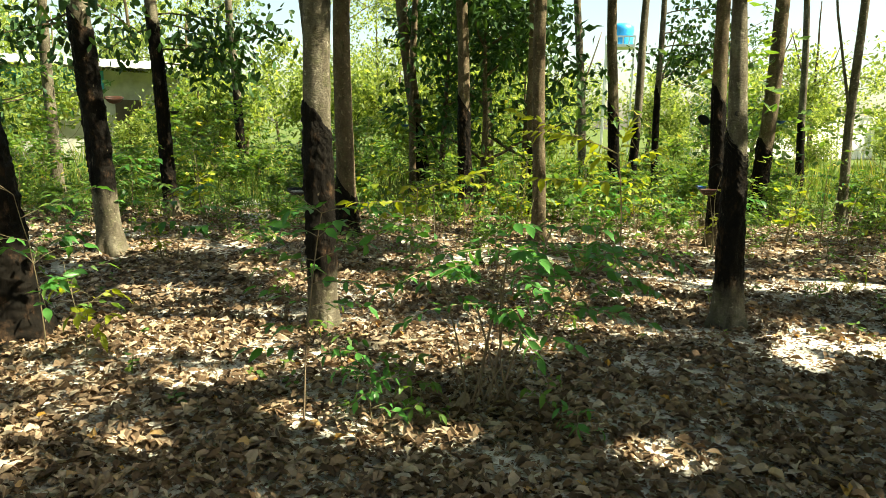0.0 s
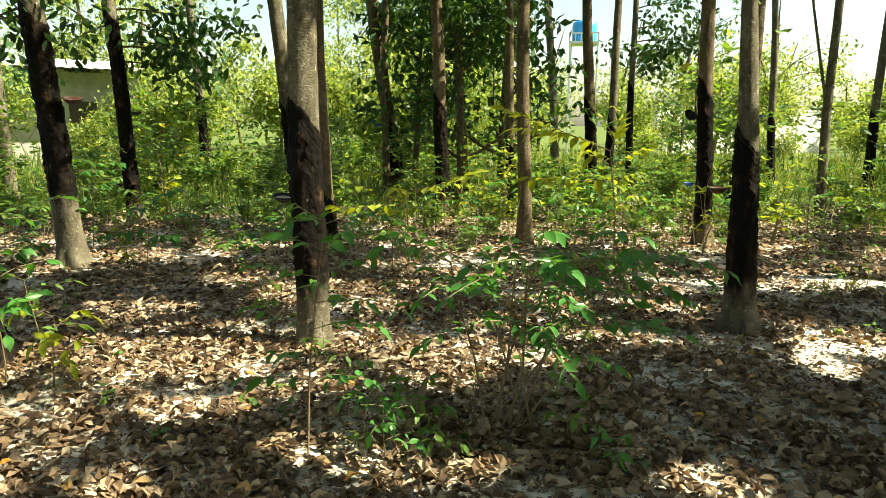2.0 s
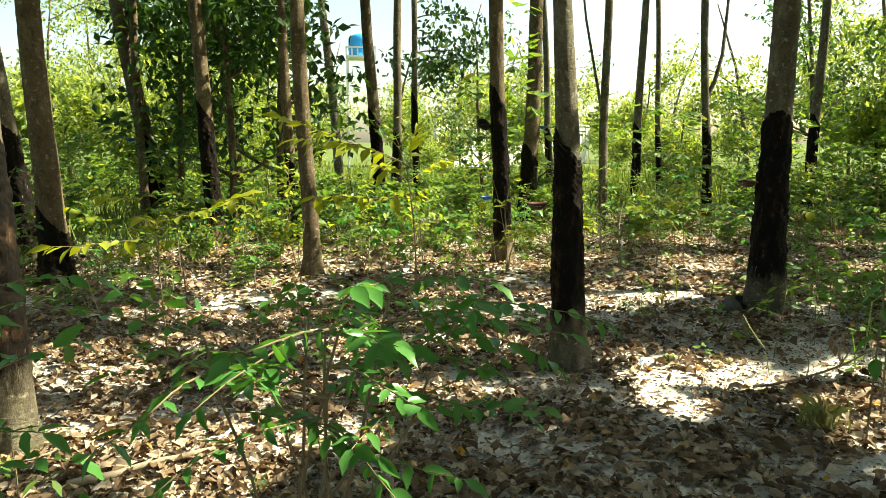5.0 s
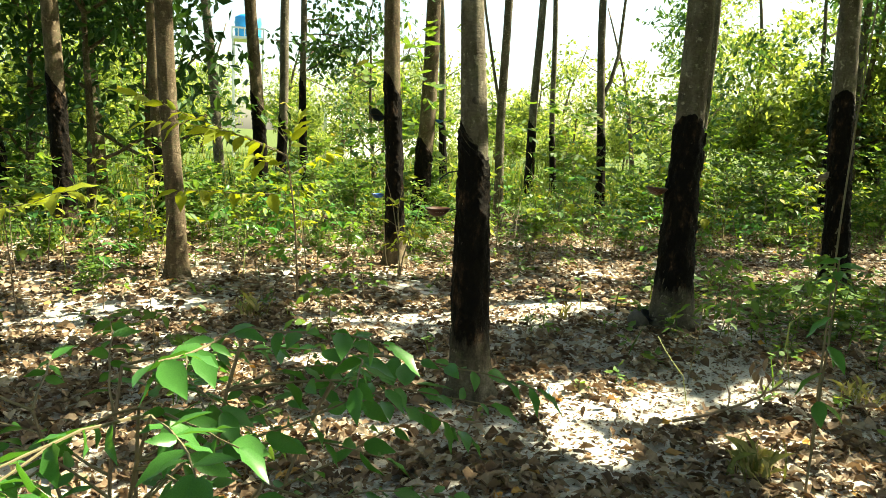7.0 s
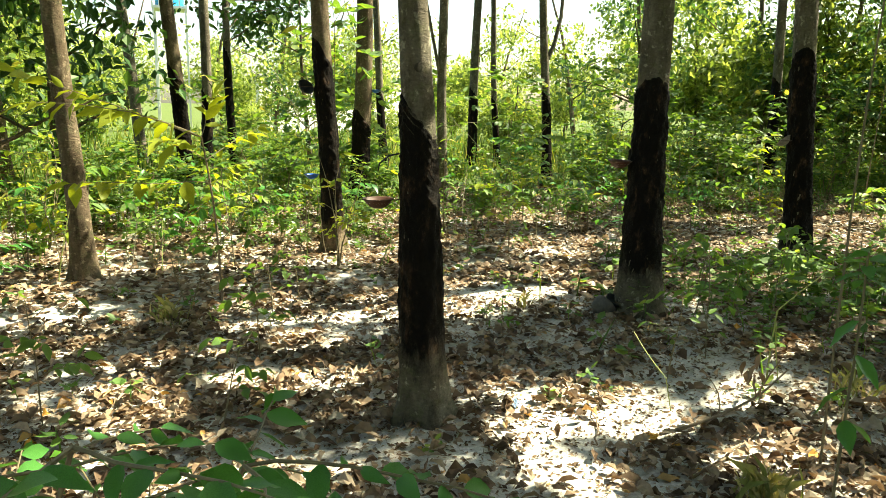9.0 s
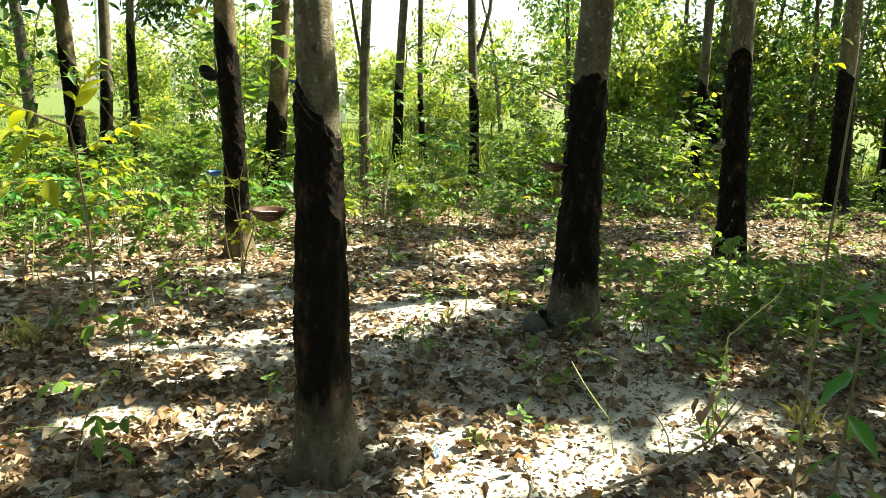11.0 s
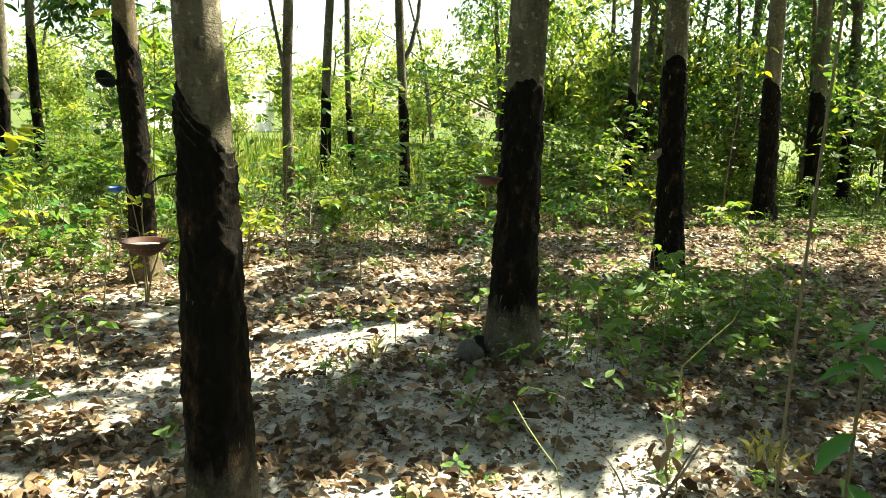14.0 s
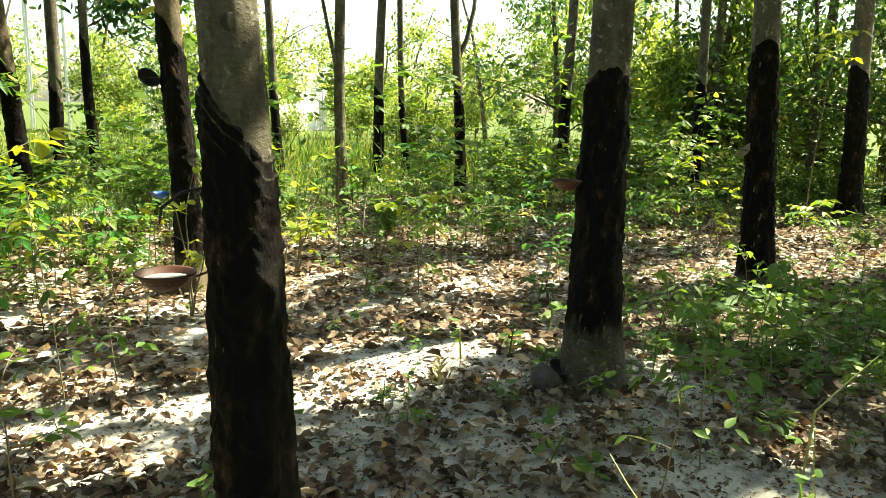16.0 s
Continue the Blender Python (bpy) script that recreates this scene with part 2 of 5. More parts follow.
def dry_leaves(pos, axis, normal, length, width, curl, rng):
    """Dry leaves of eight points: a bent midrib with the two sides rolled up unevenly."""
    n = len(pos)
    axis = unit(axis)
    side = unit(np.cross(axis, normal))
    up = np.cross(side, axis)
    L, W, C = (np.reshape(k * np.ones(n), (n, 1)) for k in (length, width, curl))
    roll = rng.uniform(-0.1, 0.55, (n, 4, 1))
    bend = rng.normal(0, 0.10, (n, 2, 1))
    a, b = 0.30, 0.68
    mid1 = pos + axis * L * a + up * C * L * 0.30 + side * W * bend[:, 0]
    mid2 = pos + axis * L * b + up * C * L * 0.32 + side * W * bend[:, 1]
    v = np.stack([pos, mid1 - side * W * 0.46 + up * W * roll[:, 0], mid1, mid1 + side * W * 0.46 + up * W * roll[:, 1],
                  mid2 - side * W * 0.40 + up * W * roll[:, 2], mid2, mid2 + side * W * 0.40 + up * W * roll[:, 3], pos + axis * L + up * C * L * 0.1 + side * W * bend[:, 1]], 1).reshape(-1, 3)
    i = np.arange(n)[:, None] * 8
    tri = [[0, 2, 1], [0, 3, 2], [1, 2, 5], [1, 5, 4], [2, 3, 6], [2, 6, 5], [4, 5, 7], [5, 6, 7]]
    return v, np.concatenate([i + q for q in tri], 1).reshape(-1, 3)


BROAD_T = np.array([0.0, 0.12, 0.32, 0.55, 0.78, 1.0])
BROAD_W = np.array([0.05, 0.58, 1.0, 0.95, 0.50, 0.02])


def broad_leaves(pos, axis, length, width, rng, droop=0.25):
    """Broad leaves with a sunken midrib, side lobes lifted and a drooping tip: three points across, six along."""
    n = len(pos)
    axis = unit(np.asarray(axis, float))
    side = unit(np.cross(axis, rng.normal(0, 0.25, (n, 3)) + (0, 0, 1)))
    up = np.cross(side, axis)
    L, W = np.reshape(length * np.ones(n), (n, 1, 1)), np.reshape(width * np.ones(n), (n, 1, 1))
    t, w = BROAD_T[None, :, None], BROAD_W[None, :, None]
    mid = pos[:, None] + axis[:, None] * L * t - up[:, None] * L * droop * t ** 2
    lift = up[:, None] * W * w * 0.16
    v = np.stack([mid - side[:, None] * W * w / 2 + lift, mid, mid + side[:, None] * W * w / 2 + lift], 2).reshape(-1, 3)
    q = []
    for r in range(5):
        a = r * 3
        q += [[a, a + 1, a + 4, a + 3], [a + 1, a + 2, a + 5, a + 4]]
    return v, (np.arange(n)[:, None, None] * 18 + np.array(q)[None]).reshape(-1, 4)


def tube(points, radii, sides=6, cap=True):
    """A tapered round bar along points."""
    p = np.asarray(points, float)
    d = np.gradient(p, axis=0)
    d = unit(d)
    ref = np.array([0.3, 0.9, 0.1]) if abs(d[0][2]) > 0.7 else np.array([0, 0, 1.0])
    a = unit(np.cross(d, ref))
    b = np.cross(d, a)
    ang = np.arange(sides) / sides * 2 * math.pi
    r = np.reshape(radii * np.ones(len(p)), (-1, 1, 1))
    v = (p[:, None] + r * (np.cos(ang)[None, :, None] * a[:, None] + np.sin(ang)[None, :, None] * b[:, None])).reshape(-1, 3)
    f = []
    for i in range(len(p) - 1):
        for k in range(sides):
            f.append((i * sides + k, i * sides + (k + 1) % sides, (i + 1) * sides + (k + 1) % sides, (i + 1) * sides + k))
    if cap:
        f += [tuple(range(sides))[::-1], tuple(range((len(p) - 1) * sides, len(p) * sides))]
    return v, f


def lathe(profile, sides=24):
    """A turned shape from (radius, height) pairs."""
    ang = np.arange(sides) / sides * 2 * math.pi
    p = np.array(profile, float)
    v = np.stack([p[:, 0:1] * np.cos(ang), p[:, 0:1] * np.sin(ang), np.repeat(p[:, 1:2], sides, 1)], -1).reshape(-1, 3)
    f = [(i * sides + k, i * sides + (k + 1) % sides, (i + 1) * sides + (k + 1) % sides, (i + 1) * sides + k) for i in range(len(p) - 1) for k in range(sides)]
    return v, f


def wander(start, direction, length, steps, rng, bend=0.12, rise=0.0):
    """A crooked line of points."""
    p, d = np.array(start, float), np.array(direction, float)
    out = [p.copy()]
    for _ in range(steps):
        d = d + rng.normal(0, bend, 3) + (0, 0, rise)
        d /= np.linalg.norm(d)
        p = p + d * length / steps
        out.append(p.copy())
    return np.array(out)


# ---- ground ----
def ground_z(x, y):
    """Height of the ground: nearly level, with shallow swells."""
    x, y = np.asarray(x, float), np.asarray(y, float)
    return 0.025 * np.sin(x * 1.1 + 0.4 * y) * np.cos(y * 0.9) + 0.012 * np.sin(x * 3.1 - y * 2.3)


def build_ground():
    xs = np.concatenate([[-900, -300, -120, -60, -30, -18], np.arange(-10, 16.01, 0.16), [22, 34, 60, 120, 300, 900]])
    ys = np.concatenate([[-900, -300, -60, -20, -6], np.arange(-1, 16.01, 0.16), [20, 28, 40, 60, 120, 300, 900]])
    gx, gy = np.meshgrid(xs, ys)
    fade = np.clip(1.3 - np.hypot(gx - 2, gy - 6) / 14, 0, 1)
    gz = ground_z(gx, gy) * fade
    nx = len(xs)
    v = np.stack([gx, gy, gz], -1).reshape(-1, 3)
    j, i = np.meshgrid(np.arange(len(ys) - 1), np.arange(nx - 1), indexing="ij")
    a = (j * nx + i).reshape(-1, 1)
    ob = part("ground", (v, np.concatenate([a, a + 1, a + nx + 1, a + nx], 1)), SOIL)
    smooth(ob)
    tagged(ob, "pale sandy ground under the trees", "ground", kind="structure")


build_ground()


# ---- rubber trees ----
# sunlit places on the floor (x, y and half sizes), under gaps in the canopy
GAPS = [(3.1, 5.38, .36, .09), (4.15, 5.12, .30, .13), (3.03, 5.68, .14, .16), (0.5, 12.1, .9, .35), (0.35, 7.98, .45, .14), (1.05, 8.4, .22, .1), (-.3, 8.15, .35, .14),
        (3.7, 7.45, .36, .24), (4.6, 7.5, .30, .22), (3.6, 7.75, .3, .1), (2.0, 6.45, .26, .1), (2.26, 7.1, .18, .12), (2.79, 7.59, .2, .12), (2.2, 8.05, .25, .14), (2.47, 9.5, .3, .12),
        (-1.4, 5.06, .3, .11), (-1.17, 4.08, .24, .1), (.55, 5.0, .34, .11), (-1.8, 4.62, .25, .09), (-.51, 6.2, .3, .13), (-.61, 4.4, .18, .07), (-2.16, 5.25, .22, .09), (1.3, 3.3, .2, .08),
        (.62, 5.86, .22, .08), (-1.25, 4.75, .25, .08), (-2.35, 6.1, .35, .14), (-2.8, 4.8, .22, .14), (-5.4, 9.5, .4, .3), (-.6, 5.26, .2, .09), (7.8, 8.05, .6, .25), (-3.4, 8.4, .4, .2),
        (3.48, 4.61, .22, .09), (4.3, 4.72, .25, .13), (3.3, 4.2, .25, .09), (2.15, 7.7, .3, .12), (0.63, 5.81, .3, .1), (1.3, 5.56, .2, .08), (1.39, 7.04, .3, .1),
        (5.9, 5.6, .25, .1), (4.92, 5.57, .2, .09), (3.17, 10.29, .3, .12), (-1.0, 6.9, .4, .14), (0.0, 7.0, .35, .12), (.9, 7.1, .28, .1), (-.2, 9.5, .5, .2), (-.95, 6.55, .5, .3), (0.4, 7.95, .9, .42), (-2.7, 9.65, .9, .14), (-2.5, 14.3, 1.2, .3), (-.6, 12.5, .7, .2), (-4.0, 7.84, .35, .2), (-4.5, 10.8, .3, .2), (-1.3, 5.26, .4, .1), (-.35, 3.62, .3, .07), (.1, 3.42, .25, .06), (-1.6, 7.3, .4, .14), (1.4, 9.6, .5, .16), (5.9, 9.2, .4, .16), (4.4, 9.9, .5, .16), (6.6, 10.4, .5, .2)]


def open_to_sun(p):
    """Which points lie on the sun's way to a sunlit place."""
    k = p[:, 2:3] / SUN_DIR.z
    g = p[:, :2] - k * np.array([SUN_DIR.x, SUN_DIR.y])
    lit = np.zeros(len(p), bool)
    # flecks: few over the near floor, many further in, where the canopy is thin
    fleck = np.sin(2.3 * g[:, 0] + 1.1 * np.sin(1.7 * g[:, 1])) + np.sin(2.9 * g[:, 1] + 1.3 * np.sin(1.3 * g[:, 0])) + 0.5 * np.sin(7.1 * g[:, 0] + 3.0 * g[:, 1])
    lit |= fleck > np.interp(g[:, 1], [5.0, 6.0, 8.0, 9.5, 11.0, 13.0], [1.66, 1.50, 1.36, 1.12, 0.95, 0.55]) - 0.4 * np.clip((g[:, 0] - 4.5) / 2, 0, 1) * np.clip((g[:, 1] - 7.5) / 1.5, 0, 1)
    # small dapples all over
    gx, gy = g[:, 0], g[:, 1]
    lit |= np.sin(7.3 * gx + 2.0 * np.sin(4.1 * gy)) + np.sin(9.7 * gy + 1.7 * np.sin(5.3 * gx)) + 0.7 * np.sin(13.0 * gx - 11.0 * gy) > 1.72
    for x, y, a, b in GAPS:
        w = 0.12 * np.sin(9 * g[:, 0] + 5 * g[:, 1])
        lit |= ((g[:, 0] - x) / (a + 0.12)) ** 2 + ((g[:, 1] - y) / (b + 0.085)) ** 2 < 1 + w
    return lit


def trunk_line(lx, ly, height, rng, bow):
    z = np.concatenate([[-0.08, 0, 0.04, 0.09, 0.15, 0.22, 0.3, 0.4], np.arange(0.45, 3.4, 0.05), np.arange(3.6, height, 0.5), [height]])
    ph = rng.uniform(0, 6.28, 2)
    w = bow * np.clip(z / 1.5, 0, 1)
    return np.stack([lx * z + w * np.sin(z * 1.3 + ph[0]) - w * np.sin(ph[0]) * (z < 9) * 0.5, ly * z + w * 0.6 * np.sin(z * 1.1 + ph[1]), z], 1)


def bark_relief(q, h, seed):
    """Swellings and lumps of the bark at the angle q and height h, as a share of the radius."""
    c, d = math.cos(q), math.sin(q)
    return 0.045 * noise.noise((c * 1.3, d * 1.3, h * 2.2 + seed * 5.7)) + 0.034 * noise.noise((c * 3.5, d * 3.5, h * 7 + seed)) + 0.02 * noise.noise((c * 9, d * 9, h * 14 + seed))


def rubber_tree(x, y, lx, ly, r, panel=(0.35, 1.35), height=9.0, leaves=6400, crown=(5.0, 9.5, 2.3), material=BARK, seed=1, bow=0.02, flare=0.72, rise=0.19,
                slant=0.16, turn=-80, label="", sides=40, taper=0.055, cuts=0.45, panel_label="blackened tapped bark with slanting cuts"):
    rng = np.random.RandomState(seed)
    tree = empty("rubber_tree", x, y, 0, label or "grey-barked rubber tree with a blackened tapped trunk", "tree", "rubber trees of the plantation")
    line = trunk_line(lx, ly, height, rng, bow)
    z = line[:, 2]
    rad = r * (1.0 + 1.1 * taper - taper * np.clip(z, 0, 9 if taper < 0.06 else 2.6)) * (1 + flare * np.exp(-np.clip(z, 0, 9) / rise))
    ang = np.arange(sides) / sides * 2 * math.pi
    lobes = rng.uniform(0, 6.28, 3)
    shape = 1 + 0.035 * np.sin(2 * ang + lobes[0])[None] + 0.02 * np.sin(3 * ang[None] + lobes[1] + z[:, None] * 1.2)
    shape = shape + (0.20 * np.exp(-np.clip(z, 0, 9) / 0.10))[:, None] * np.sin(5 * ang + lobes[2])[None] + rng.normal(0, 0.012, (len(z), sides))
    if sides > 12:
        shape = shape + np.array([[bark_relief(q, h, seed) for q in ang] for h in z])
    rr = rad[:, None] * shape
    v = np.stack([line[:, 0:1] + rr * np.cos(ang), line[:, 1:2] + rr * np.sin(ang), np.repeat(z[:, None], sides, 1)], -1).reshape(-1, 3)
    f = [(i * sides + k, i * sides + (k + 1) % sides, (i + 1) * sides + (k + 1) % sides, (i + 1) * sides + k) for i in range(len(z) - 1) for k in range(sides)]
    f.append(tuple(range((len(z) - 1) * sides, len(z) * sides)))
    smooth(part("trunk", (v, f), material, tree))
    if panel:
        # rough sleeve of tapped bark: slanting upper edge with old cuts below it, foot fading out raggedly
        z0, z1 = panel
        n = max(12, int((z1 - z0) / (0.012 if sides > 12 else 0.06)))
        m = 48 if sides > 12 else 20
        a2 = np.arange(m) / m * 2 * math.pi
        t = np.linspace(0, 1, n)[:, None]
        top = z1 + slant * np.sin(a2 + radians(turn))[None] + 0.008 * np.sin(5 * a2 + lobes[1])[None]
        foot = np.full((1, m), max(0.0, z0 - 0.3))
        zz = foot + (top - foot) * t
        cx, cy = np.interp(zz, z, line[:, 0]), np.interp(zz, z, line[:, 1])
        base = np.interp(zz, z, rad)
        sh = 1 + 0.035 * np.sin(2 * a2 + lobes[0])[None] + 0.02 * np.sin(3 * a2[None] + lobes[1] + zz * 1.2)
        if sides > 12:
            sh = sh + np.array([[bark_relief(q, h, seed) for q, h in zip(a2, row)] for row in zz])
        sh = sh + (0.20 * np.exp(-np.clip(zz, 0, 9) / 0.10)) * np.sin(5 * a2 + lobes[2])[None]
        up = zz - foot
        down = top - zz
        ridge = 0.05 * np.abs(np.sin(6 * a2[None] + 3 * np.sin(zz * 2.5) + lobes[2])) ** 2 + (0.02 + 0.03 * cuts) * np.sin(down * 2 * math.pi / 0.045) * np.exp(-down / 0.3)
        lump = np.array([[noise.noise((math.cos(q) * 2.2, math.sin(q) * 2.2, h * 7 + seed * 3.1)) + 0.9 * noise.noise((math.cos(q) * 7, math.sin(q) * 7, h * 24 + seed)) for q, h in zip(a2, row)] for row in zz])
        full = np.clip((zz - z0 + 0.22) / 0.34, 0, 1)
        off = 0.022 + (0.012 + ridge + 0.15 * lump) * full
        off = np.maximum(off, 0.018)
        off = off - 0.10 * np.clip(1 - down / 0.02, 0, 1) - 0.04 * np.clip(1 - up / 0.03, 0, 1)
        pr = base * sh * (1 + off)
        pv = np.stack([cx + pr * np.cos(a2), cy + pr * np.sin(a2), zz], -1).reshape(-1, 3)
        pf = [(i * m + k, i * m + (k + 1) % m, (i + 1) * m + (k + 1) % m, (i + 1) * m + k) for i in range(n - 1) for k in range(m)]
        sleeve = smooth(part("tapping_panel", (pv, pf), PANEL if material is BARK else PANEL_BROWN, tree, panel_label))
        stain = sleeve.data.attributes.new("stain", "FLOAT", "POINT")
        stain.data.foreach_set("value", (np.clip((zz - z0 + 0.22) / 0.40, 0, 1) - cuts * np.clip(np.sin(down * 2 * math.pi / 0.045 + 0.4), 0, 1) * np.exp(-down / 0.15)).reshape(-1).tolist())
    if leaves:
        z0, z1, cr = crown
        tips, limbs = [], []
        for k in range(7):
            a = k / 7 * 6.28 + rng.uniform(-0.3, 0.3)
            h = rng.uniform(z0 - 0.7, height - 0.6)
            s = np.array([np.interp(h, z, line[:, 0]), np.interp(h, z, line[:, 1]), h])
            ln = wander(s, (math.cos(a), math.sin(a), 1.0), rng.uniform(1.6, 3.0), 6, rng, 0.10)
            limbs.append(tube(ln, np.linspace(r * 0.34, 0.008, 7), 5))
            tips.append(ln[2:])
        for lv in limbs:
            part("limb", lv, material, tree)
        tips = np.concatenate(tips)
        k = leaves // 12
        c = tips[rng.randint(0, len(tips), k)] * 0.35 + 0.65 * np.stack([lx * 6 + cr * np.sqrt(rng.rand(k)) * np.cos(q := rng.uniform(0, 6.28, k)), ly * 6 + cr * np.sqrt(rng.rand(k)) * np.sin(q), rng.uniform(z0, z1, k)], 1)
        pos = np.repeat(c, 12, 0) + rng.normal(0, 0.20, (k * 12, 3))
        ax = unit(rng.normal(0, 1, pos.shape) + (0, 0, -0.5))
        size = rng.uniform(0.18, 0.29, len(pos))
        at = pos + (x, y, 0)
        keep = ~(open_to_sun(at) | open_to_sun(at + ax * size[:, None])) | (rng.rand(len(pos)) < 0.012)
        pos, ax, size = pos[keep], ax[keep], size[keep]
        part("crown", leaf_cloud(pos, ax, size, size * rng.uniform(0.38, 0.48, len(pos)), rng=rng), LEAF_CANOPY, tree)
    return tree


def leafy_sprays(tree, lx, ly, specs, seed, leaf=0.16, material=LEAF_DARK, lift=0.35):
    """Low side branches with drooping leaves; specs: height, bearing from +x in degrees, length."""
    rng = np.random.RandomState(seed)
    for h, a, length in specs:
        ln = wander((lx * h, ly * h, h), (math.cos(radians(a)), math.sin(radians(a)), lift), length, 7, rng, 0.12, -0.06)
        limb = part("limb", tube(ln, np.linspace(0.016, 0.004, 8), 5), BARK_BROWN, tree)
        n = int(80 * length)
        pos = ln[rng.randint(2, 8, n)] + rng.normal(0, 0.17, (n, 3))
        ax = rng.normal(0, 0.6, (n, 3)) + (0, 0, -0.75)
        part("foliage", oval_leaves(pos, ax, rng.normal(0, 1, (n, 3)), leaf * rng.uniform(0.6, 1.2, n), leaf * 0.42 * rng.uniform(0.7, 1.2, n), rng.uniform(-0.2, 0.1, n)), material, limb, "drooping dark green leaves")


def knot(tree, x, y, z, a, r):
    """An old branch scar: a low dark disc, at the bearing a of the trunk."""
    v, f = lathe([(0.001, 0.001), (0.45 * r, 0.001), (0.8 * r, 0.002), (r, 0.001), (1.2 * r, -0.004), (1.4 * r, -0.02)], 16)
    ob = smooth(part("knot", (v, f), KNOT_BARK, tree, "old branch scar"))
    ob.location, ob.rotation_euler = (x, y, z), (0, radians(90), radians(a))


PALE_FOOT = "rubber tree with black tapped bark and a pale mottled foot"
# near trees
main_tree = rubber_tree(2.38, 5.72, -.054, -.004, .086, (0.40, 1.46), seed=4, flare=0.42, rise=0.17, turn=-52, slant=0.10, bow=0.018, taper=0.28, cuts=1.3, label="leaning grey rubber tree with tapped black bark and brown cup")
knot(main_tree, -.089 + .0815 * math.cos(radians(-88)), -.007 + .0815 * math.sin(radians(-88)), 1.656, -88, 0.022)
rubber_tree(4.65, 6.56, .033, .042, .111, (0.40, 1.62), seed=10, turn=-135, slant=0.10, flare=0.85, rise=0.27, label="stout rubber tree with blackened bark and a flaring foot")
rubber_tree(-0.76, 5.28, -.008, -.001, .100, (0.45, 1.55), seed=1, turn=-120, slant=0.12, flare=0.22, rise=0.14, material=BARK, label="rubber tree with peeling pale bark below black tapping cuts")
rubber_tree(3.49, 9.72, -.039, -.012, .090, (0.36, 2.0), seed=5, material=BARK_BROWN, label="slim brown rubber tree carrying two latex cups")
rubber_tree(-2.74, 4.68, -.12, -.010, .145, (0.0, 2.4), seed=11, label="thick rubber tree with wholly blackened lower trunk")
leafy_sprays(rubber_tree(-3.72, 7.84, -.079, -.006, .118, (0.78, 2.6), seed=12, flare=0.45, label=PALE_FOOT), -.079, -.006, [(2.6, 165, 1.1), (2.7, 20, 0.7), (2.8, -60, 0.8), (2.5, 190, 0.9)], 4, 0.14, lift=0.2)
leafy_sprays(rubber_tree(-4.32, 10.82, -.067, -.006, .095, (0.35, 3.0), seed=13, flare=0.5, label=PALE_FOOT), -.067, -.006, [(2.3, 10, 1.2), (2.6, -15, 1.6), (3.0, 20, 1.9), (2.8, 190, 0.9), (2.5, 5, 1.7), (2.9, -5, 1.4)], 3, 0.16, lift=0.12)
rubber_tree(7.62, 7.31, -.076, .016, .114, (0.22, 1.95), seed=14, turn=-130, leaves=9600, crown=(5.0, 9.5, 3.0), label="rubber tree among seedlings with black tapped bark")
EDGE = dict(leaves=1100, crown=(5.5, 9.5, 2.3))
rubber_tree(5.2, 13.0, .027, -.014, .13, (0.1, 1.3), seed=15, material=BARK_BROWN, label="brown rubber tree carrying a blue cup", **EDGE)
rubber_tree(-1.42, 9.7, -.012, -.017, .122, (0.1, 0.7), seed=16, material=BARK_BROWN, label="brown mottled rubber tree at the edge of the undergrowth", **EDGE)
rubber_tree(1.15, 9.4, -.027, .001, .079, None, seed=17, material=BARK_BROWN, label="slender young rubber tree, never tapped", **EDGE)
rubber_tree(0.14, 12.5, -.057, -.004, .108, (0.4, 1.9), seed=18, material=BARK_BROWN, **EDGE)
rubber_tree(-0.72, 14.3, -.135, -.003, .125, (0.6, 1.6), seed=19, material=BARK_BROWN, label="leaning reddish-brown rubber tree with a blue cup", **EDGE)
rubber_tree(-2.0, 11.4, -.12, -.006, .12, (0.2, 1.7), seed=20, **EDGE)
rubber_tree(2.93, 14.2, -.059, -.001, .105, (0.2, 1.9), seed=21, material=BARK_BROWN, **EDGE)
rubber_tree(13.0, 8.95, -.076, .009, .135, (0.15, 2.1), seed=22, leaves=6000, crown=(5.0, 9.5, 3.2))
rubber_tree(12.0, 13.9, .02, .0, .10, (0.15, 1.9), seed=23, leaves=2600)
# trees further off
FAR = dict(leaves=500, height=8.5, crown=(6.5, 9.5, 2.0), sides=12)
rubber_tree(-7.6, 13.3, -.02, 0, .105, None, seed=31, **FAR)
rubber_tree(-5.28, 17.0, -.058, -.005, .098, (0.3, 2.2), seed=32, **FAR)
rubber_tree(-0.97, 14.14, .002, 0, .066, None, seed=33, material=BARK_BROWN, **FAR)
leafy_sprays(rubber_tree(0.54, 16.0, -.054, 0, .113, None, seed=34, material=BARK_BROWN, **FAR), -.054, 0, [(2.2, 180, 1.2), (2.6, 0, 1.3), (3.2, 200, 1.4), (3.6, -10, 1.4), (4.2, 170, 1.5), (3.0, -80, 1.0)], 6, material=LEAF_CANOPY)
rubber_tree(1.30, 12.6, -.049, .001, .075, (0.1, 1.2), seed=35, material=BARK_BROWN, **FAR)
rubber_tree(2.97, 18.9, -.082, .003, .11, None, seed=36, **FAR)
rubber_tree(3.54, 15.75, .023, -.001, .086, (0.3, 1.6), seed=37, **FAR)
leafy_sprays(rubber_tree(4.29, 16.8, -.018, .001, .074, (0.2, 2.4), seed=38, **FAR), -.018, .001, [(2.6, 0, 1.3), (3.0, -20, 1.5), (3.3, 10, 1.6), (3.6, 30, 1.2), (4.0, -10, 1.5), (3.1, 175, 0.7), (2.8, 60, 1.2), (4.3, 0, 1.6)], 5)
rubber_tree(8.16, 18.3, -.061, .007, .09, (0.2, 1.8), seed=39, **FAR)
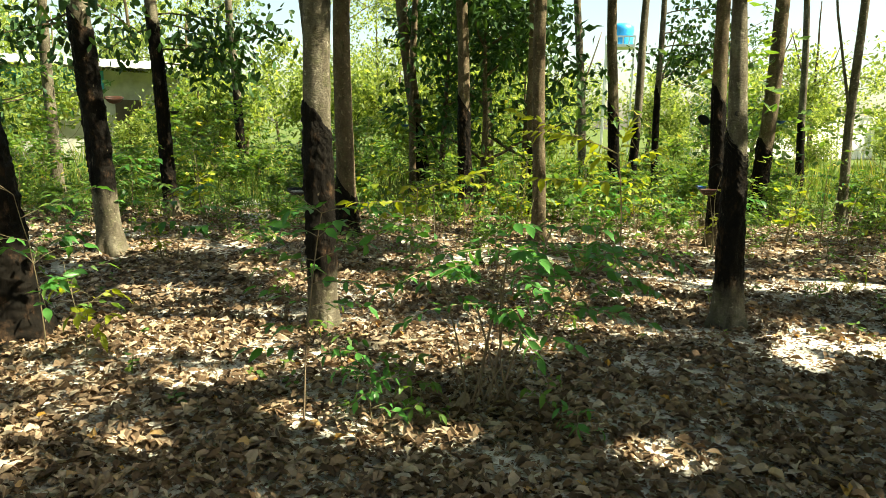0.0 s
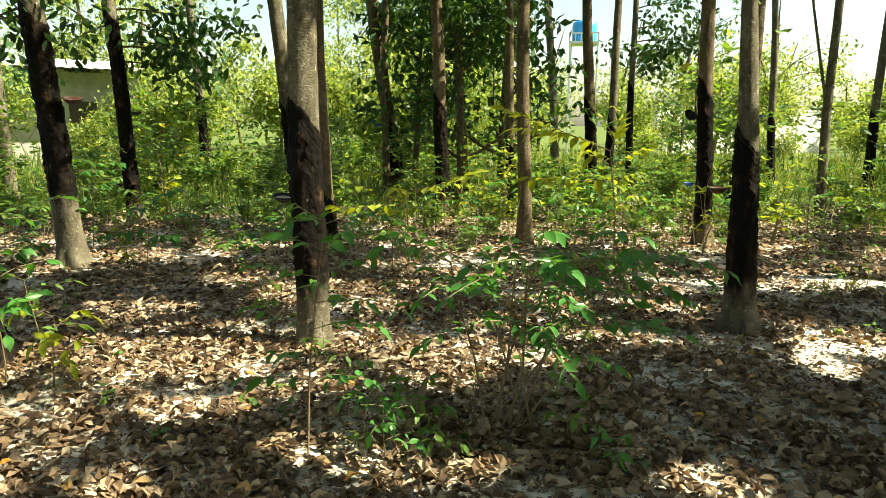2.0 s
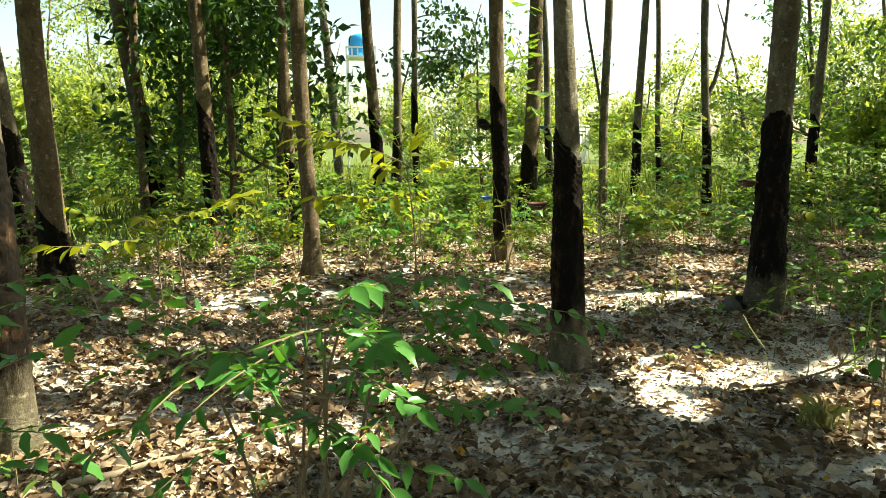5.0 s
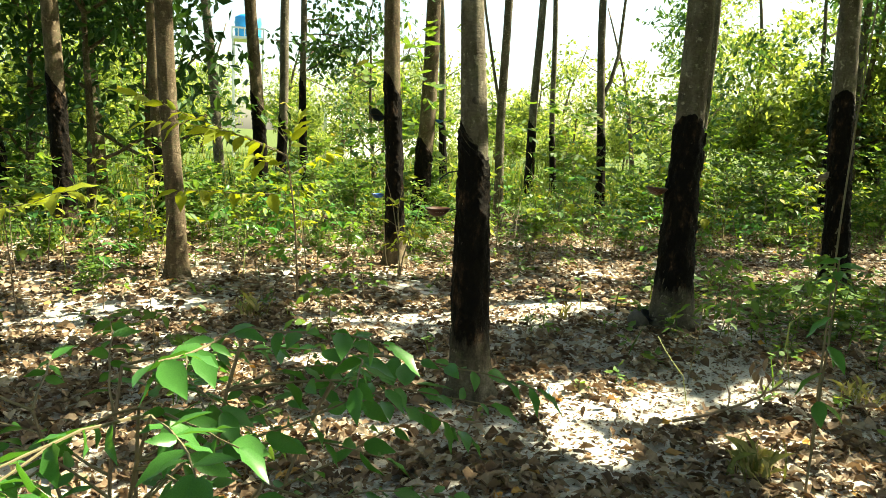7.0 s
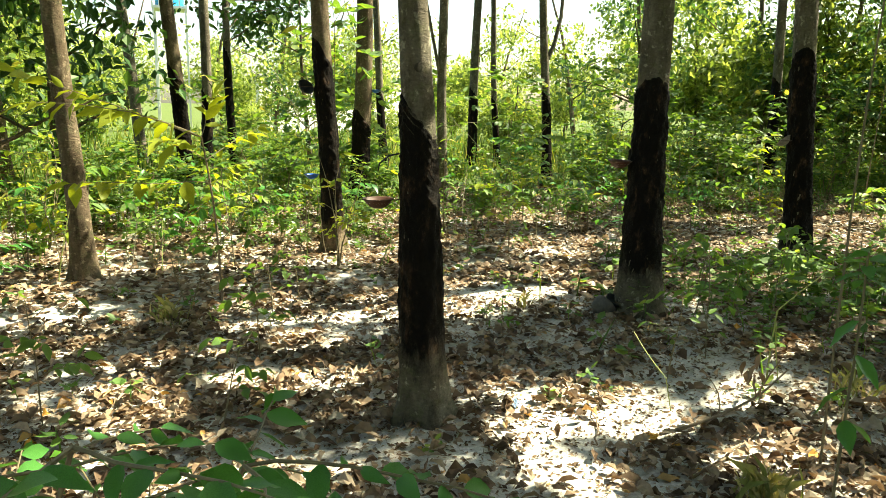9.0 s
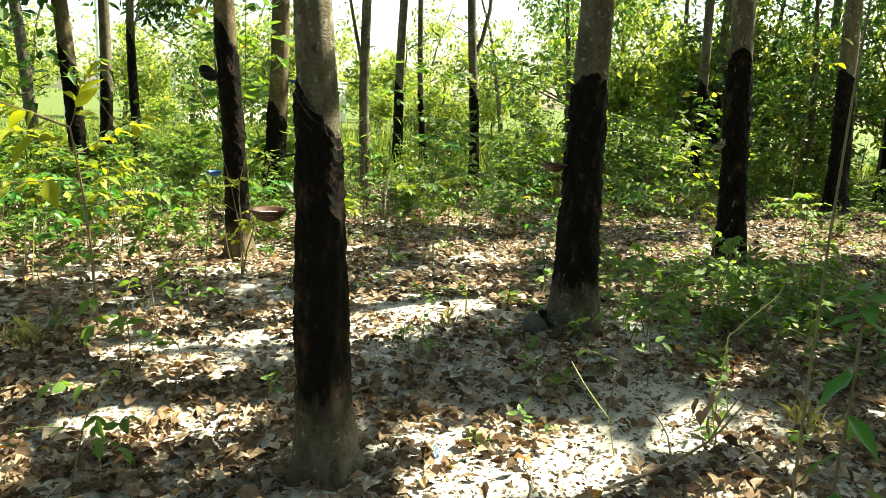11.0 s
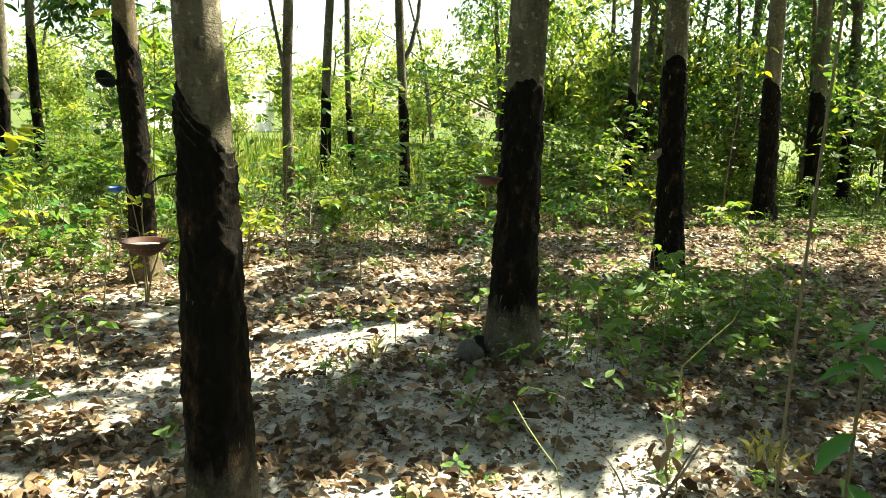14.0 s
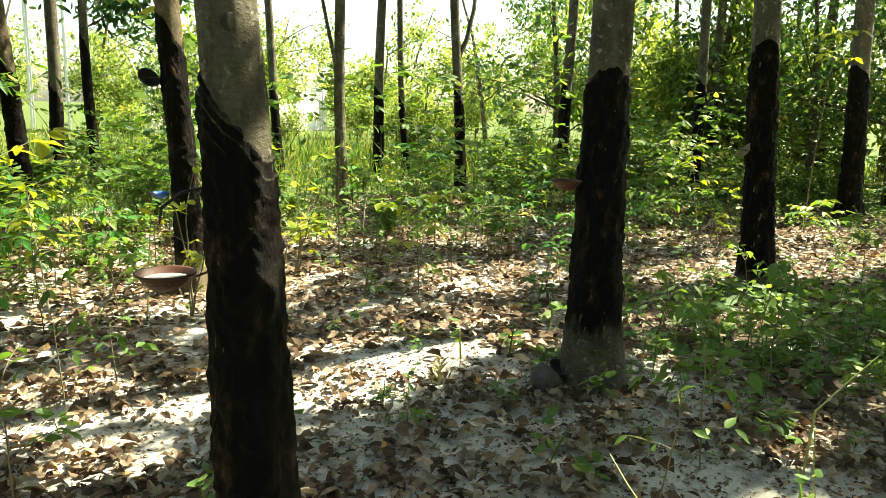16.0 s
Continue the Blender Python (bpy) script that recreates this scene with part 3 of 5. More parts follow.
forked = rubber_tree(6.62, 12.9, -.006, .004, .077, None, seed=40, **FAR)
part("limb", tube([(0, 0, 1.75), (-0.10, 0.0, 2.05), (-0.22, 0.02, 2.6), (-0.42, 0.03, 3.5), (-0.6, 0.0, 4.6)], [0.03, 0.028, 0.024, 0.02, 0.014], 7), BARK, forked)
rubber_tree(9.82, 17.1, .018, -.002, .101, (0.2, 1.8), seed=41, **FAR)
rubber_tree(10.41, 16.9, -.058, .01, .07, (0.2, 1.6), seed=42, **FAR)
forked = rubber_tree(9.24, 13.54, -.057, .011, .081, (0.2, 1.7), seed=43, **FAR)
part("limb", tube([(-0.13, 0.02, 2.3), (0.02, 0.0, 2.6), (0.16, 0.0, 3.1), (0.25, 0.02, 4.2)], [0.045, 0.04, 0.035, 0.025], 8), BARK, forked)
FAR = dict(leaves=1800, height=8.5, crown=(4.2, 9.0, 2.4), sides=12)
rubber_tree(15.9, 9.4, -.058, .035, .136, (0.1, 2.1), seed=44, **FAR)
rubber_tree(17.8, 9.55, -.041, .028, .11, (0.1, 2.1), seed=45, **FAR)
rubber_tree(13.4, 11.9, -.017, .004, .095, (0.1, 2.0), seed=46, **FAR)
rubber_tree(15.5, 13.0, .03, .02, .09, (0.1, 1.9), seed=47, **FAR)
rubber_tree(19.5, 12.6, -.03, .01, .12, (0.1, 2.0), seed=48, **FAR)
# unseen trees right of and behind the path, added so their crowns shade the floor
for k, (x, y) in enumerate([(7.0, 5.0 - 1.6), (10.4, 6.4 - 1.2), (5.6, 2.4), (8.3, 3.2), (11.2, 4.0), (14.0, 5.6), (6.8, -0.4), (9.8, 0.4), (12.9, 1.6), (-0.6, -2.2), (2.2, -1.6), (-4.4, 1.0), (0.6, -4.8), (4.4, -3.4), (-3.4, -3.0)]):
    rubber_tree(x, y, 0.02, 0.01, 0.11, seed=60 + k, crown=(5.0, 9.5, 2.3) if y > 0 and x > 0 else (3.2, 9.0, 2.5), leaves=9500 if y < 0 or x < 0 else 4600, sides=12)


# ---- undergrowth ----
def shrub_model(seed, height, spread, n_stems, n_leaves, leaf, material):
    """A bush: several thin stems from one root, leaves along them."""
    rng = np.random.RandomState(seed)
    thing = empty("shrub", 0, 0, -50, "leafy green wild shrub in the plantation undergrowth", "shrub", "undergrowth shrubs")
    pts = []
    for k in range(n_stems):
        a = rng.uniform(0, 6.28)
        ln = wander((0.04 * math.cos(a), 0.04 * math.sin(a), -0.03), (spread * math.cos(a), spread * math.sin(a), 1), height * rng.uniform(0.6, 1.05), 8, rng, 0.13)
        tubes = [tube(ln, np.linspace(0.009, 0.002, 9), 4)]
        pts.append(ln[2:])
        for j in range(2):
            b = rng.uniform(0, 6.28)
            sub = wander(ln[rng.randint(3, 8)], (math.cos(b), math.sin(b), 0.5), height * 0.3, 4, rng, 0.15)
            tubes.append(tube(sub, np.linspace(0.004, 0.0015, 5), 3))
            pts += [sub, sub, sub]
        part("stem", joined(tubes), STEM, thing)
    pts = np.concatenate(pts)
    # leaves in threes, spread flat from a common stalk
    k = n_leaves // 4
    pos = pts[rng.randint(0, len(pts), k)] + rng.normal(0, 0.045 * height, (k, 3)) * (1, 1, 0.7)
    pos[:, 2] = np.maximum(pos[:, 2], 0.04)
    a = rng.uniform(0, 6.28, k)
    tilt = rng.normal(-0.15, 0.3, k)
    big = rng.uniform(0.75, 1.35, k) * leaf * 1.3
    sets = []
    for off, s in ((-0.95, 0.85), (0.0, 1.1), (0.95, 0.85)):
        q = a + off + rng.normal(0, 0.15, k)
        ax = np.stack([np.cos(q), np.sin(q), tilt + rng.normal(0, 0.15, k)], 1)
        sets.append(oval_leaves(pos + ax * 0.02, ax, rng.normal(0, 0.35, (k, 3)) + (0, 0, 1), big * s, big * s * 0.42, rng.uniform(-0.3, 0.1, k)))
    v, f = joined(sets)
    part("foliage", (v, f), material, thing)
    return thing


def edge_of_floor(x):
    """How far the open floor reaches before the undergrowth closes in."""
    return np.interp(x, [-12, -6, 2, 5, 7, 9.5, 13, 16, 22], [9.0, 11.2, 12.0, 11.7, 11.3, 10.6, 9.8, 9.0, 7.2])


def scatter(models, spots, rng, lo=0.7, hi=1.25):
    for x, y in spots:
        m = models[rng.randint(len(models))]
        s = rng.uniform(lo, hi)
        ob = copy_thing(m, Matrix.LocRotScale((x, y, float(ground_z(x, y)) if abs(x) < 10 and y < 16 else 0), Euler((0, 0, rng.uniform(0, 6.28))), None))
        ob.scale = (s, s, s * rng.uniform(0.85, 1.2))


rng = np.random.RandomState(5)
bushes = [shrub_model(100 + k, h, s, n, nl, lf, m) for k, (h, s, n, nl, lf, m) in enumerate([
    (1.1, 0.30, 5, 420, 0.095, LEAF_SHRUB), (0.8, 0.45, 5, 420, 0.085, LEAF_SHRUB), (1.5, 0.25, 5, 560, 0.105, LEAF_SHRUB), (0.55, 0.5, 5, 380, 0.06, LEAF_YOUNG), (1.3, 0.35, 5, 640, 0.10, LEAF_YOUNG)])]
tall = [shrub_model(130 + k, h, 0.12, n, nl, lf, m) for k, (h, n, nl, lf, m) in enumerate([(1.7, 2, 110, 0.085, LEAF_SHRUB), (2.2, 2, 150, 0.10, LEAF_SHRUB), (1.5, 3, 130, 0.08, LEAF_YELLOW)])]


def undergrowth_spots(count, ahead, fade, rng):
    """Places that grow denser past the floor's edge and thin out far behind it."""
    out = []
    while len(out) < count:
        x, y = rng.uniform(-12, 22), rng.uniform(4.5, 22)
        d = y - float(edge_of_floor(x))
        w = 1 / (1 + math.exp(-(d + ahead) / 1.3)) * math.exp(-max(d, 0) / fade)
        if rng.rand() < w and not (x < 8 and y < 7.5):
            out.append((x, y, d))
    return out


for x, y, d in undergrowth_spots(235, 0.6, 5.0, rng):
    k = float(np.clip(0.42 + 0.16 * (d + 1.5), 0.3, 1.0))
    scatter(bushes, [(x, y)], rng, 0.6 * k, 1.15 * k)
young = [shrub_model(140 + k, h, sp, n, nl, lf, m) for k, (h, sp, n, nl, lf, m) in enumerate([(3.0, 0.22, 4, 420, 0.135, LEAF_SHRUB), (2.4, 0.3, 5, 640, 0.11, LEAF_SHRUB), (2.7, 0.2, 3, 460, 0.13, LEAF_MID)])]
for x, y in [(7.4, 12.4), (9.4, 12.2), (10.6, 10.6), (8.0, 13.2), (11.8, 11.8), (6.2, 14.4), (10.4, 13.8), (12.6, 10.2), (14.0, 9.4), (15.0, 11.4), (13.6, 7.6), (-3.2, 14.0), (-5.6, 13.6), (-7.4, 12.4), (-1.6, 15.6), (1.2, 15.6), (4.6, 12.4), (-4.6, 16.0)]:
    scatter(young, [(x, y)], rng, 0.7, 1.05)
for x, y, d in undergrowth_spots(52, 2.0, 4.0, rng):
    scatter(tall, [(x, y)], rng, 0.65, 1.1)
# single seedlings on the floor
low = [shrub_model(120 + k, h, 0.3, n, nl, lf, LEAF_YOUNG) for k, (h, n, nl, lf) in enumerate([(0.38, 2, 34, 0.06), (0.5, 2, 40, 0.07), (0.25, 3, 50, 0.045)])]
spots = []
while len(spots) < 46:
    x = rng.uniform(-6, 12)
    e = float(edge_of_floor(x))
    y = e - abs(rng.normal(0, 2.0))
    if y > 3.9 + max(0, 0.3 * (x - 2)):
        spots.append((x, y))
scatter(low, spots, rng, 0.6, 1.2)
for m in bushes + low + tall + young:
    for o in (*m.children_recursive, m):
        bpy.data.objects.remove(o)


# ---- tall grass beyond the floor ----
def tall_grass():
    rng = np.random.RandomState(8)
    n = 15000
    x = rng.uniform(-14, 24, n)
    y = edge_of_floor(x) - 0.4 + 3.4 * np.clip((x - 2) / 4, 0, 1) + rng.gamma(2.0, 3.2, n)
    keep = y < 32
    x, y = x[keep], y[keep]
    n = len(x)
    ax = np.stack([rng.normal(0, 0.28, n), rng.normal(0, 0.28, n), np.ones(n)], 1)
    pos = np.stack([x, y, np.full(n, -0.02)], 1)
    h = rng.uniform(0.2, 0.55, n) * (1 + 0.9 * np.clip((y - 15) / 8, 0, 1))
    v, f = leaf_cloud(pos, ax, h, rng.uniform(0.012, 0.026, n), rng=rng)
    tagged(part("tall_grass", (v, f), GRASS), "sunlit tall green grass beyond the trees", "grass", kind="stuff")


tall_grass()


def weeds():
    """Broad-leaved weeds, knee to waist high, past the floor's edge."""
    rng = np.random.RandomState(51)
    x, y = rng.uniform(-13, 22, 26000), rng.uniform(5, 24, 26000)
    d = y - edge_of_floor(x)
    patchy = np.array([noise.noise((a * 0.55, b * 0.55, 2.0)) for a, b in zip(x, y)])
    keep = (rng.rand(len(x)) < 0.46 / (1 + np.exp(-(d - 0.2) / 0.5)) * np.exp(-np.clip(d, 0, 30) / 7) * np.clip(0.8 + 1.6 * patchy, 0.12, 1) * (1 - 0.55 * np.clip((x - 2) / 4, 0, 1))) & ~((x < 8) & (y < 7.5))
    x, y, d, patchy = x[keep], y[keep], d[keep], patchy[keep]
    n = len(x)
    h = rng.uniform(0.25, 0.8, n) * np.clip(0.55 + 0.14 * d, 0.35, 1.25) * (1 + 0.6 * patchy)
    lean = np.stack([rng.normal(0, 0.14, n), rng.normal(0, 0.14, n), np.ones(n)], 1)
    root = np.stack([x, y, np.full(n, -0.01)], 1)
    stalks = leaf_cloud(root, lean, h * 1.05, np.full(n, 0.007), rng=rng)
    k = 13
    t = rng.uniform(0.25, 1.0, n * k)
    pos = np.repeat(root, k, 0) + np.repeat(lean * h[:, None], k, 0) * t[:, None]
    a = rng.uniform(0, 6.28, n * k)
    ax = np.stack([np.cos(a), np.sin(a), rng.normal(0.1, 0.35, n * k)], 1)
    pos = pos + ax * rng.uniform(0, 0.07, n * k)[:, None]
    big = np.repeat(rng.uniform(0.7, 1.5, n), k)
    leaves = oval_leaves(pos, ax, rng.normal(0, 0.4, (n * k, 3)) + (0, 0, 1), rng.uniform(0.05, 0.09, n * k) * big, rng.uniform(0.022, 0.04, n * k) * big, rng.uniform(-0.3, 0.1, n * k))
    tagged(part("weeds", joined([stalks, leaves]), LEAF_SHRUB), "leafy green weeds growing among the far trees", "weeds", kind="stuff")


weeds()


# ---- far trees and thickets ----
def far_tree_model(seed, height, cr, n, material, base=0.25):
    rng = np.random.RandomState(seed)
    thing = empty("tree", 0, 0, -80, "sunlit leafy tree beyond the plantation", "tree", "trees beyond the plantation")
    ln = wander((0, 0, -0.1), (0, 0, 1), height * 0.9, 8, rng, 0.05)
    smooth(part("trunk", tube(ln, np.linspace(0.03 * height ** 0.6, 0.02, 9), 8), BARK_BROWN, thing))
    limbs, tips = [], []
    for k in range(6):
        a = k * 1.05 + rng.uniform(-0.5, 0.5)
        s = ln[rng.randint(2, 8)]
        l2 = wander(s, (math.cos(a), math.sin(a), 0.6), cr * rng.uniform(0.7, 1.15), 5, rng, 0.16)
        limbs.append(tube(l2, np.linspace(0.03, 0.006, 6), 4))
        tips.append(l2[1:])
    for lv in limbs:
        part("limb", lv, BARK_BROWN, thing)
    tips = np.concatenate(tips)
    k = n // 14
    c = tips[rng.randint(0, len(tips), k)] + rng.normal(0, 0.16, (k, 3)) * (cr, cr, height * 0.35)
    pos = np.repeat(c, 14, 0) + rng.normal(0, 0.17, (k * 14, 3))
    pos = pos[pos[:, 2] > base * height * rng.uniform(0.6, 1.2, len(pos))]
    ax = rng.normal(0, 1, pos.shape) + (0, 0, -0.4)
    part("crown", leaf_cloud(pos, ax, rng.uniform(0.13, 0.24, len(pos)), rng.uniform(0.08, 0.135, len(pos)), rng=rng), material, thing)
    return thing


rng = np.random.RandomState(15)
far = [far_tree_model(200 + k, h, c, n, m, b) for k, (h, c, n, m, b) in enumerate([(3.2, 1.5, 2300, LEAF_FAR_SUNLIT, 0.08), (4.5, 1.9, 3200, LEAF_FAR_SUNLIT, 0.08), (8.0, 2.6, 3200, LEAF_FAR_SUNLIT, 0.12), (10.5, 3.2, 4200, LEAF_FAR_SUNLIT, 0.1), (4.4, 1.6, 1500, LEAF_DARK, 0.40), (7.5, 2.5, 1700, LEAF_COOL_SHADE, 0.30), (5.2, 1.5, 2200, LEAF_DARK, 0.36), (7.0, 2.4, 1500, LEAF_FAR_SUNLIT, 0.15)])]


def plant_far(k, x, y, s=1.0):
    # the line of sight to the water tank stays open
    if abs(x - 0.1 - (y - 1.0) * 0.187) < 1.9 * max(1, y / 25) and 15.5 < y < 40:
        x += 4.2 if k > 3 or y > 30 else -4.2
    ob = copy_thing(far[k], Matrix.LocRotScale((x, y, 0), Euler((0, 0, (x * 7.3 + y * 3.1) % 6.28)), None))
    ob.scale = (s, s, s)


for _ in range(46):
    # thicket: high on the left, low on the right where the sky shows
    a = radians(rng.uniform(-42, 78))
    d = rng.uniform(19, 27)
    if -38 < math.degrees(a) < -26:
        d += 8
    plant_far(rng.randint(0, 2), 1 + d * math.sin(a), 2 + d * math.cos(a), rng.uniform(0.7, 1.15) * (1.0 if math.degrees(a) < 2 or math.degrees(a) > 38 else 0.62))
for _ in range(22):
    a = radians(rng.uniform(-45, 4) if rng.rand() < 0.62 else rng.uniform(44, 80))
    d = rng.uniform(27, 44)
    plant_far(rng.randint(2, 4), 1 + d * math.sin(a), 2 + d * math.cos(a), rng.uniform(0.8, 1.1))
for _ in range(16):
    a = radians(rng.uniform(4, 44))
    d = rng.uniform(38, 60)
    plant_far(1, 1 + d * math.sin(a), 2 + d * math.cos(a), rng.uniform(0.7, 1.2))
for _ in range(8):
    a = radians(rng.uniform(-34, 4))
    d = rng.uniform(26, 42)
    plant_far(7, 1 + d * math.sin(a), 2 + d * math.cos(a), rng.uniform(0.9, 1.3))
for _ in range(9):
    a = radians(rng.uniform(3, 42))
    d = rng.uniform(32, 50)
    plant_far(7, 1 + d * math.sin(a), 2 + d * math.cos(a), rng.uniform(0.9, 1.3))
# dark young trees among the trunks
for k, x, y, s in [(4, 0.4, 13.2, 1.0), (4, -0.5, 14.8, 1.0), (4, 1.2, 14.4, 1.05), (5, 6.3, 18.2, 0.62), (6, -6.9, 9.4, 0.62), (5, 17.2, 8.4, 0.95), (5, 20.4, 11.0, 1.0), (5, 16.4, 9.8, 0.85), (5, 18.6, 13.6, 1.0), (5, 16.6, 11.4, 0.85), (5, 21.8, 8.0, 1.0), (5, 14.5, 16.5, 1.0), (5, 18.0, 16.0, 1.1), (5, 19.5, 9.3, 1.0), (5, 21.5, 12.0, 1.1), (5, 24.0, 9.6, 1.1), (5, 23.0, 15.0, 1.1), (5, 16.2, 13.4, 1.0), (5, -9.5, 13.5, 0.9), (6, -8.4, 10.6, 1.0)]:
    plant_far(k, x, y, s)
# unseen trees added beside and behind the path to hold off low sky light
for k in range(17):
    a = radians(92 + 175 * k / 16)
    d = 11.5 + 3.0 * (k % 3)
    plant_far(3, 1 + d * math.sin(a), 2 + d * math.cos(a), 1.0 + 0.1 * (k % 2))
for x, y in [(-7.2, 19.8), (-8.7, 18.6), (-8.2, 19.6)]:
    plant_far(0, x, y, 0.5)
for m in far:
    for o in (*m.children_recursive, m):
        bpy.data.objects.remove(o)



def seedling_carpet():
    """Low seedlings too many to count: short stems, each with a few leaves."""
    rng = np.random.RandomState(33)
    x1, y1 = rng.uniform(-9, 18, 9000), rng.uniform(3.5, 15, 9000)
    near_edge = np.exp(-np.clip(edge_of_floor(x1) - y1, 0, 20) / 1.5)
    patch = np.exp(-((x1 - 6.6) / 1.5) ** 2 - ((y1 - 6.4) / 1.0) ** 2)
    thin = np.array([noise.noise((a * 0.9, b * 0.9, 5.0)) for a, b in zip(x1, y1)])
    keep = rng.rand(9000) < np.clip(0.9 * near_edge + 1.0 * patch + 0.05, 0, 1) * np.clip(0.75 + 1.2 * thin, 0.1, 1)
    x, y = np.concatenate([x1[keep], rng.normal(6.5, 1.0, 230)]), np.concatenate([y1[keep], rng.normal(6.35, 0.62, 230)])
    near_edge = np.concatenate([near_edge[keep], np.full(230, 0.5)])
    n = len(x)
    h = rng.uniform(0.06, 0.38, n) ** 1.0 * (0.5 + 0.5 * np.clip(near_edge * 1.5, 0, 1))
    g = ground_z(x, y)
    stalks = leaf_cloud(np.stack([x, y, g - 0.01], 1), np.stack([rng.normal(0, 0.12, n), rng.normal(0, 0.12, n), np.ones(n)], 1), h * 1.05, np.full(n, 0.006), rng=rng)
    k = 7
    pos = np.repeat(np.stack([x, y, g], 1), k, 0)
    up = rng.uniform(0.45, 1.0, n * k) * np.repeat(h, k)
    pos[:, 2] += up
    a = rng.uniform(0, 6.28, n * k)
    ax = np.stack([np.cos(a), np.sin(a), rng.normal(0.05, 0.3, n * k)], 1)
    pos = pos + ax * 0.012
    big = np.repeat(rng.uniform(0.6, 1.3, n) * np.where(np.arange(n) >= n - 230, 1.45, 1.0), k)
    leaves = oval_leaves(pos, ax, rng.normal(0, 0.35, (n * k, 3)) + (0, 0, 1), rng.uniform(0.04, 0.085, n * k) * big, rng.uniform(0.022, 0.042, n * k) * big, rng.uniform(-0.3, 0.1, n * k))
    tagged(part("seedling_carpet", joined([stalks, leaves]), LEAF_YOUNG), "low green seedlings sprouting through the leaf litter", "seedlings", kind="stuff")


seedling_carpet()

# ---- leaf litter ----
def leaf_litter():
    rng = np.random.RandomState(21)
    n = 235000
    x, y = rng.uniform(-9, 14, n), 2.0 + 12.5 * rng.rand(n) ** 1.35
    behind = rng.rand(n) < 0.04
    x, y = np.where(behind, rng.uniform(-11, 15, n), x), np.where(behind, rng.uniform(-5, 8, n), y)
    clump = np.array([noise.noise((a * 1.7, b * 1.7, 3.0)) + 0.6 * noise.noise((a * 5, b * 5, 9.0)) for a, b in zip(x, y)])
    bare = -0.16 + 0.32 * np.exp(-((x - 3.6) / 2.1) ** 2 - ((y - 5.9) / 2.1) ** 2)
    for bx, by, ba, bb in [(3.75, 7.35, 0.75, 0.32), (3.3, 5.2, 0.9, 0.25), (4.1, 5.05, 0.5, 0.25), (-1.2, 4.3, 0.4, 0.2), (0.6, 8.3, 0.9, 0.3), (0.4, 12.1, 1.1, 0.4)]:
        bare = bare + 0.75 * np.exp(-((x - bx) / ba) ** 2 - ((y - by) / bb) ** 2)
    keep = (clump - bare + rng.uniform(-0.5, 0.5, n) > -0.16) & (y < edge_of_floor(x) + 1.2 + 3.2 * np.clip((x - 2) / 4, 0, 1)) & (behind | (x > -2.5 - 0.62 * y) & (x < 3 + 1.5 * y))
    x, y = x[keep], y[keep]
    n = len(x)
    a = rng.uniform(0, 6.28, n)
    ax = np.stack([np.cos(a), np.sin(a), rng.normal(0, 0.12, n)], 1)
    pos = np.stack([x, y, ground_z(x, y) + rng.uniform(0.003, 0.036, n)], 1)
    size, wide = 0.040 + 0.066 * rng.rand(n) ** 1.5, rng.uniform(0.42, 0.62, n)
    normal = rng.normal(0, 0.36, (n, 3)) + (0, 0, 1)
    close = (np.hypot(x - 1.5, y - 4.0) < 4.2) & (y > 2.4)
    v, f = dry_leaves(pos[close], ax[close], normal[close], size[close], (size * wide)[close], rng.uniform(-0.2, 0.7, close.sum()), rng)
    far_v, far_f = oval_leaves(pos[~close], ax[~close], normal[~close], 1.12 * size[~close], 1.1 * (size * wide)[~close], rng.uniform(-0.15, 0.55, (~close).sum()))
    f, v = np.concatenate([f, far_f + len(v)]), np.concatenate([v, far_v])
    # the litter goes on beside and behind the path
    k = 52000
    bx, by, ba = rng.uniform(-9, 10, k), rng.uniform(-5, 7, k), rng.uniform(0, 6.28, k)
    rest = (by < 2.3) | (bx < -2.2 - 0.62 * by) | (bx > 2.6 + 1.5 * by)
    bx, by, ba = bx[rest], by[rest], ba[rest]
    k = len(bx)
    more = leaf_cloud(np.stack([bx, by, ground_z(bx, by) + rng.uniform(0.004, 0.02, k)], 1), np.stack([np.cos(ba), np.sin(ba), rng.normal(0, 0.15, k)], 1), rng.uniform(0.07, 0.13, k), rng.uniform(0.04, 0.065, k), rng=rng)
    f, v = np.concatenate([f, more[1] + len(v)]), np.concatenate([v, more[0]])
    # crumbled bits between the whole leaves
    k = 80000
    bx, by = rng.uniform(-3.5, 7, k), 2.2 + 6 * rng.rand(k) ** 1.3
    ba = rng.uniform(0, 6.28, k)
    bits = leaf_cloud(np.stack([bx, by, ground_z(bx, by) + 0.004], 1), np.stack([np.cos(ba), np.sin(ba), rng.normal(0, 0.2, k)], 1), rng.uniform(0.012, 0.045, k), rng.uniform(0.006, 0.022, k), rng=rng)
    f = np.concatenate([f, bits[1] + len(v)])
    v = np.concatenate([v, bits[0]])
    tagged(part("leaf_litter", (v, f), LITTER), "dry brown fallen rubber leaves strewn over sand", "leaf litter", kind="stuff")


leaf_litter()


# ---- latex cups ----
WIRE = plain("rusty_wire", (0.09, 0.06, 0.045), 0.6, 0.6)
LATEX = plain("dried_latex", (0.62, 0.56, 0.47), 0.55, grain=0.35, scale=60)
CUP_BROWN = plain("brown_plastic", (0.085, 0.03, 0.016), 0.6, grain=0.35, scale=25)
CUP_BLUE = plain("blue_plastic", (0.012, 0.10, 0.42), 0.4, grain=0.3)
CUP_BLACK = plain("black_plastic", (0.012, 0.014, 0.015), 0.75, grain=0.4)
CUP_GREY = plain("grey_dirty_plastic", (0.22, 0.19, 0.16), 0.6, grain=0.4)
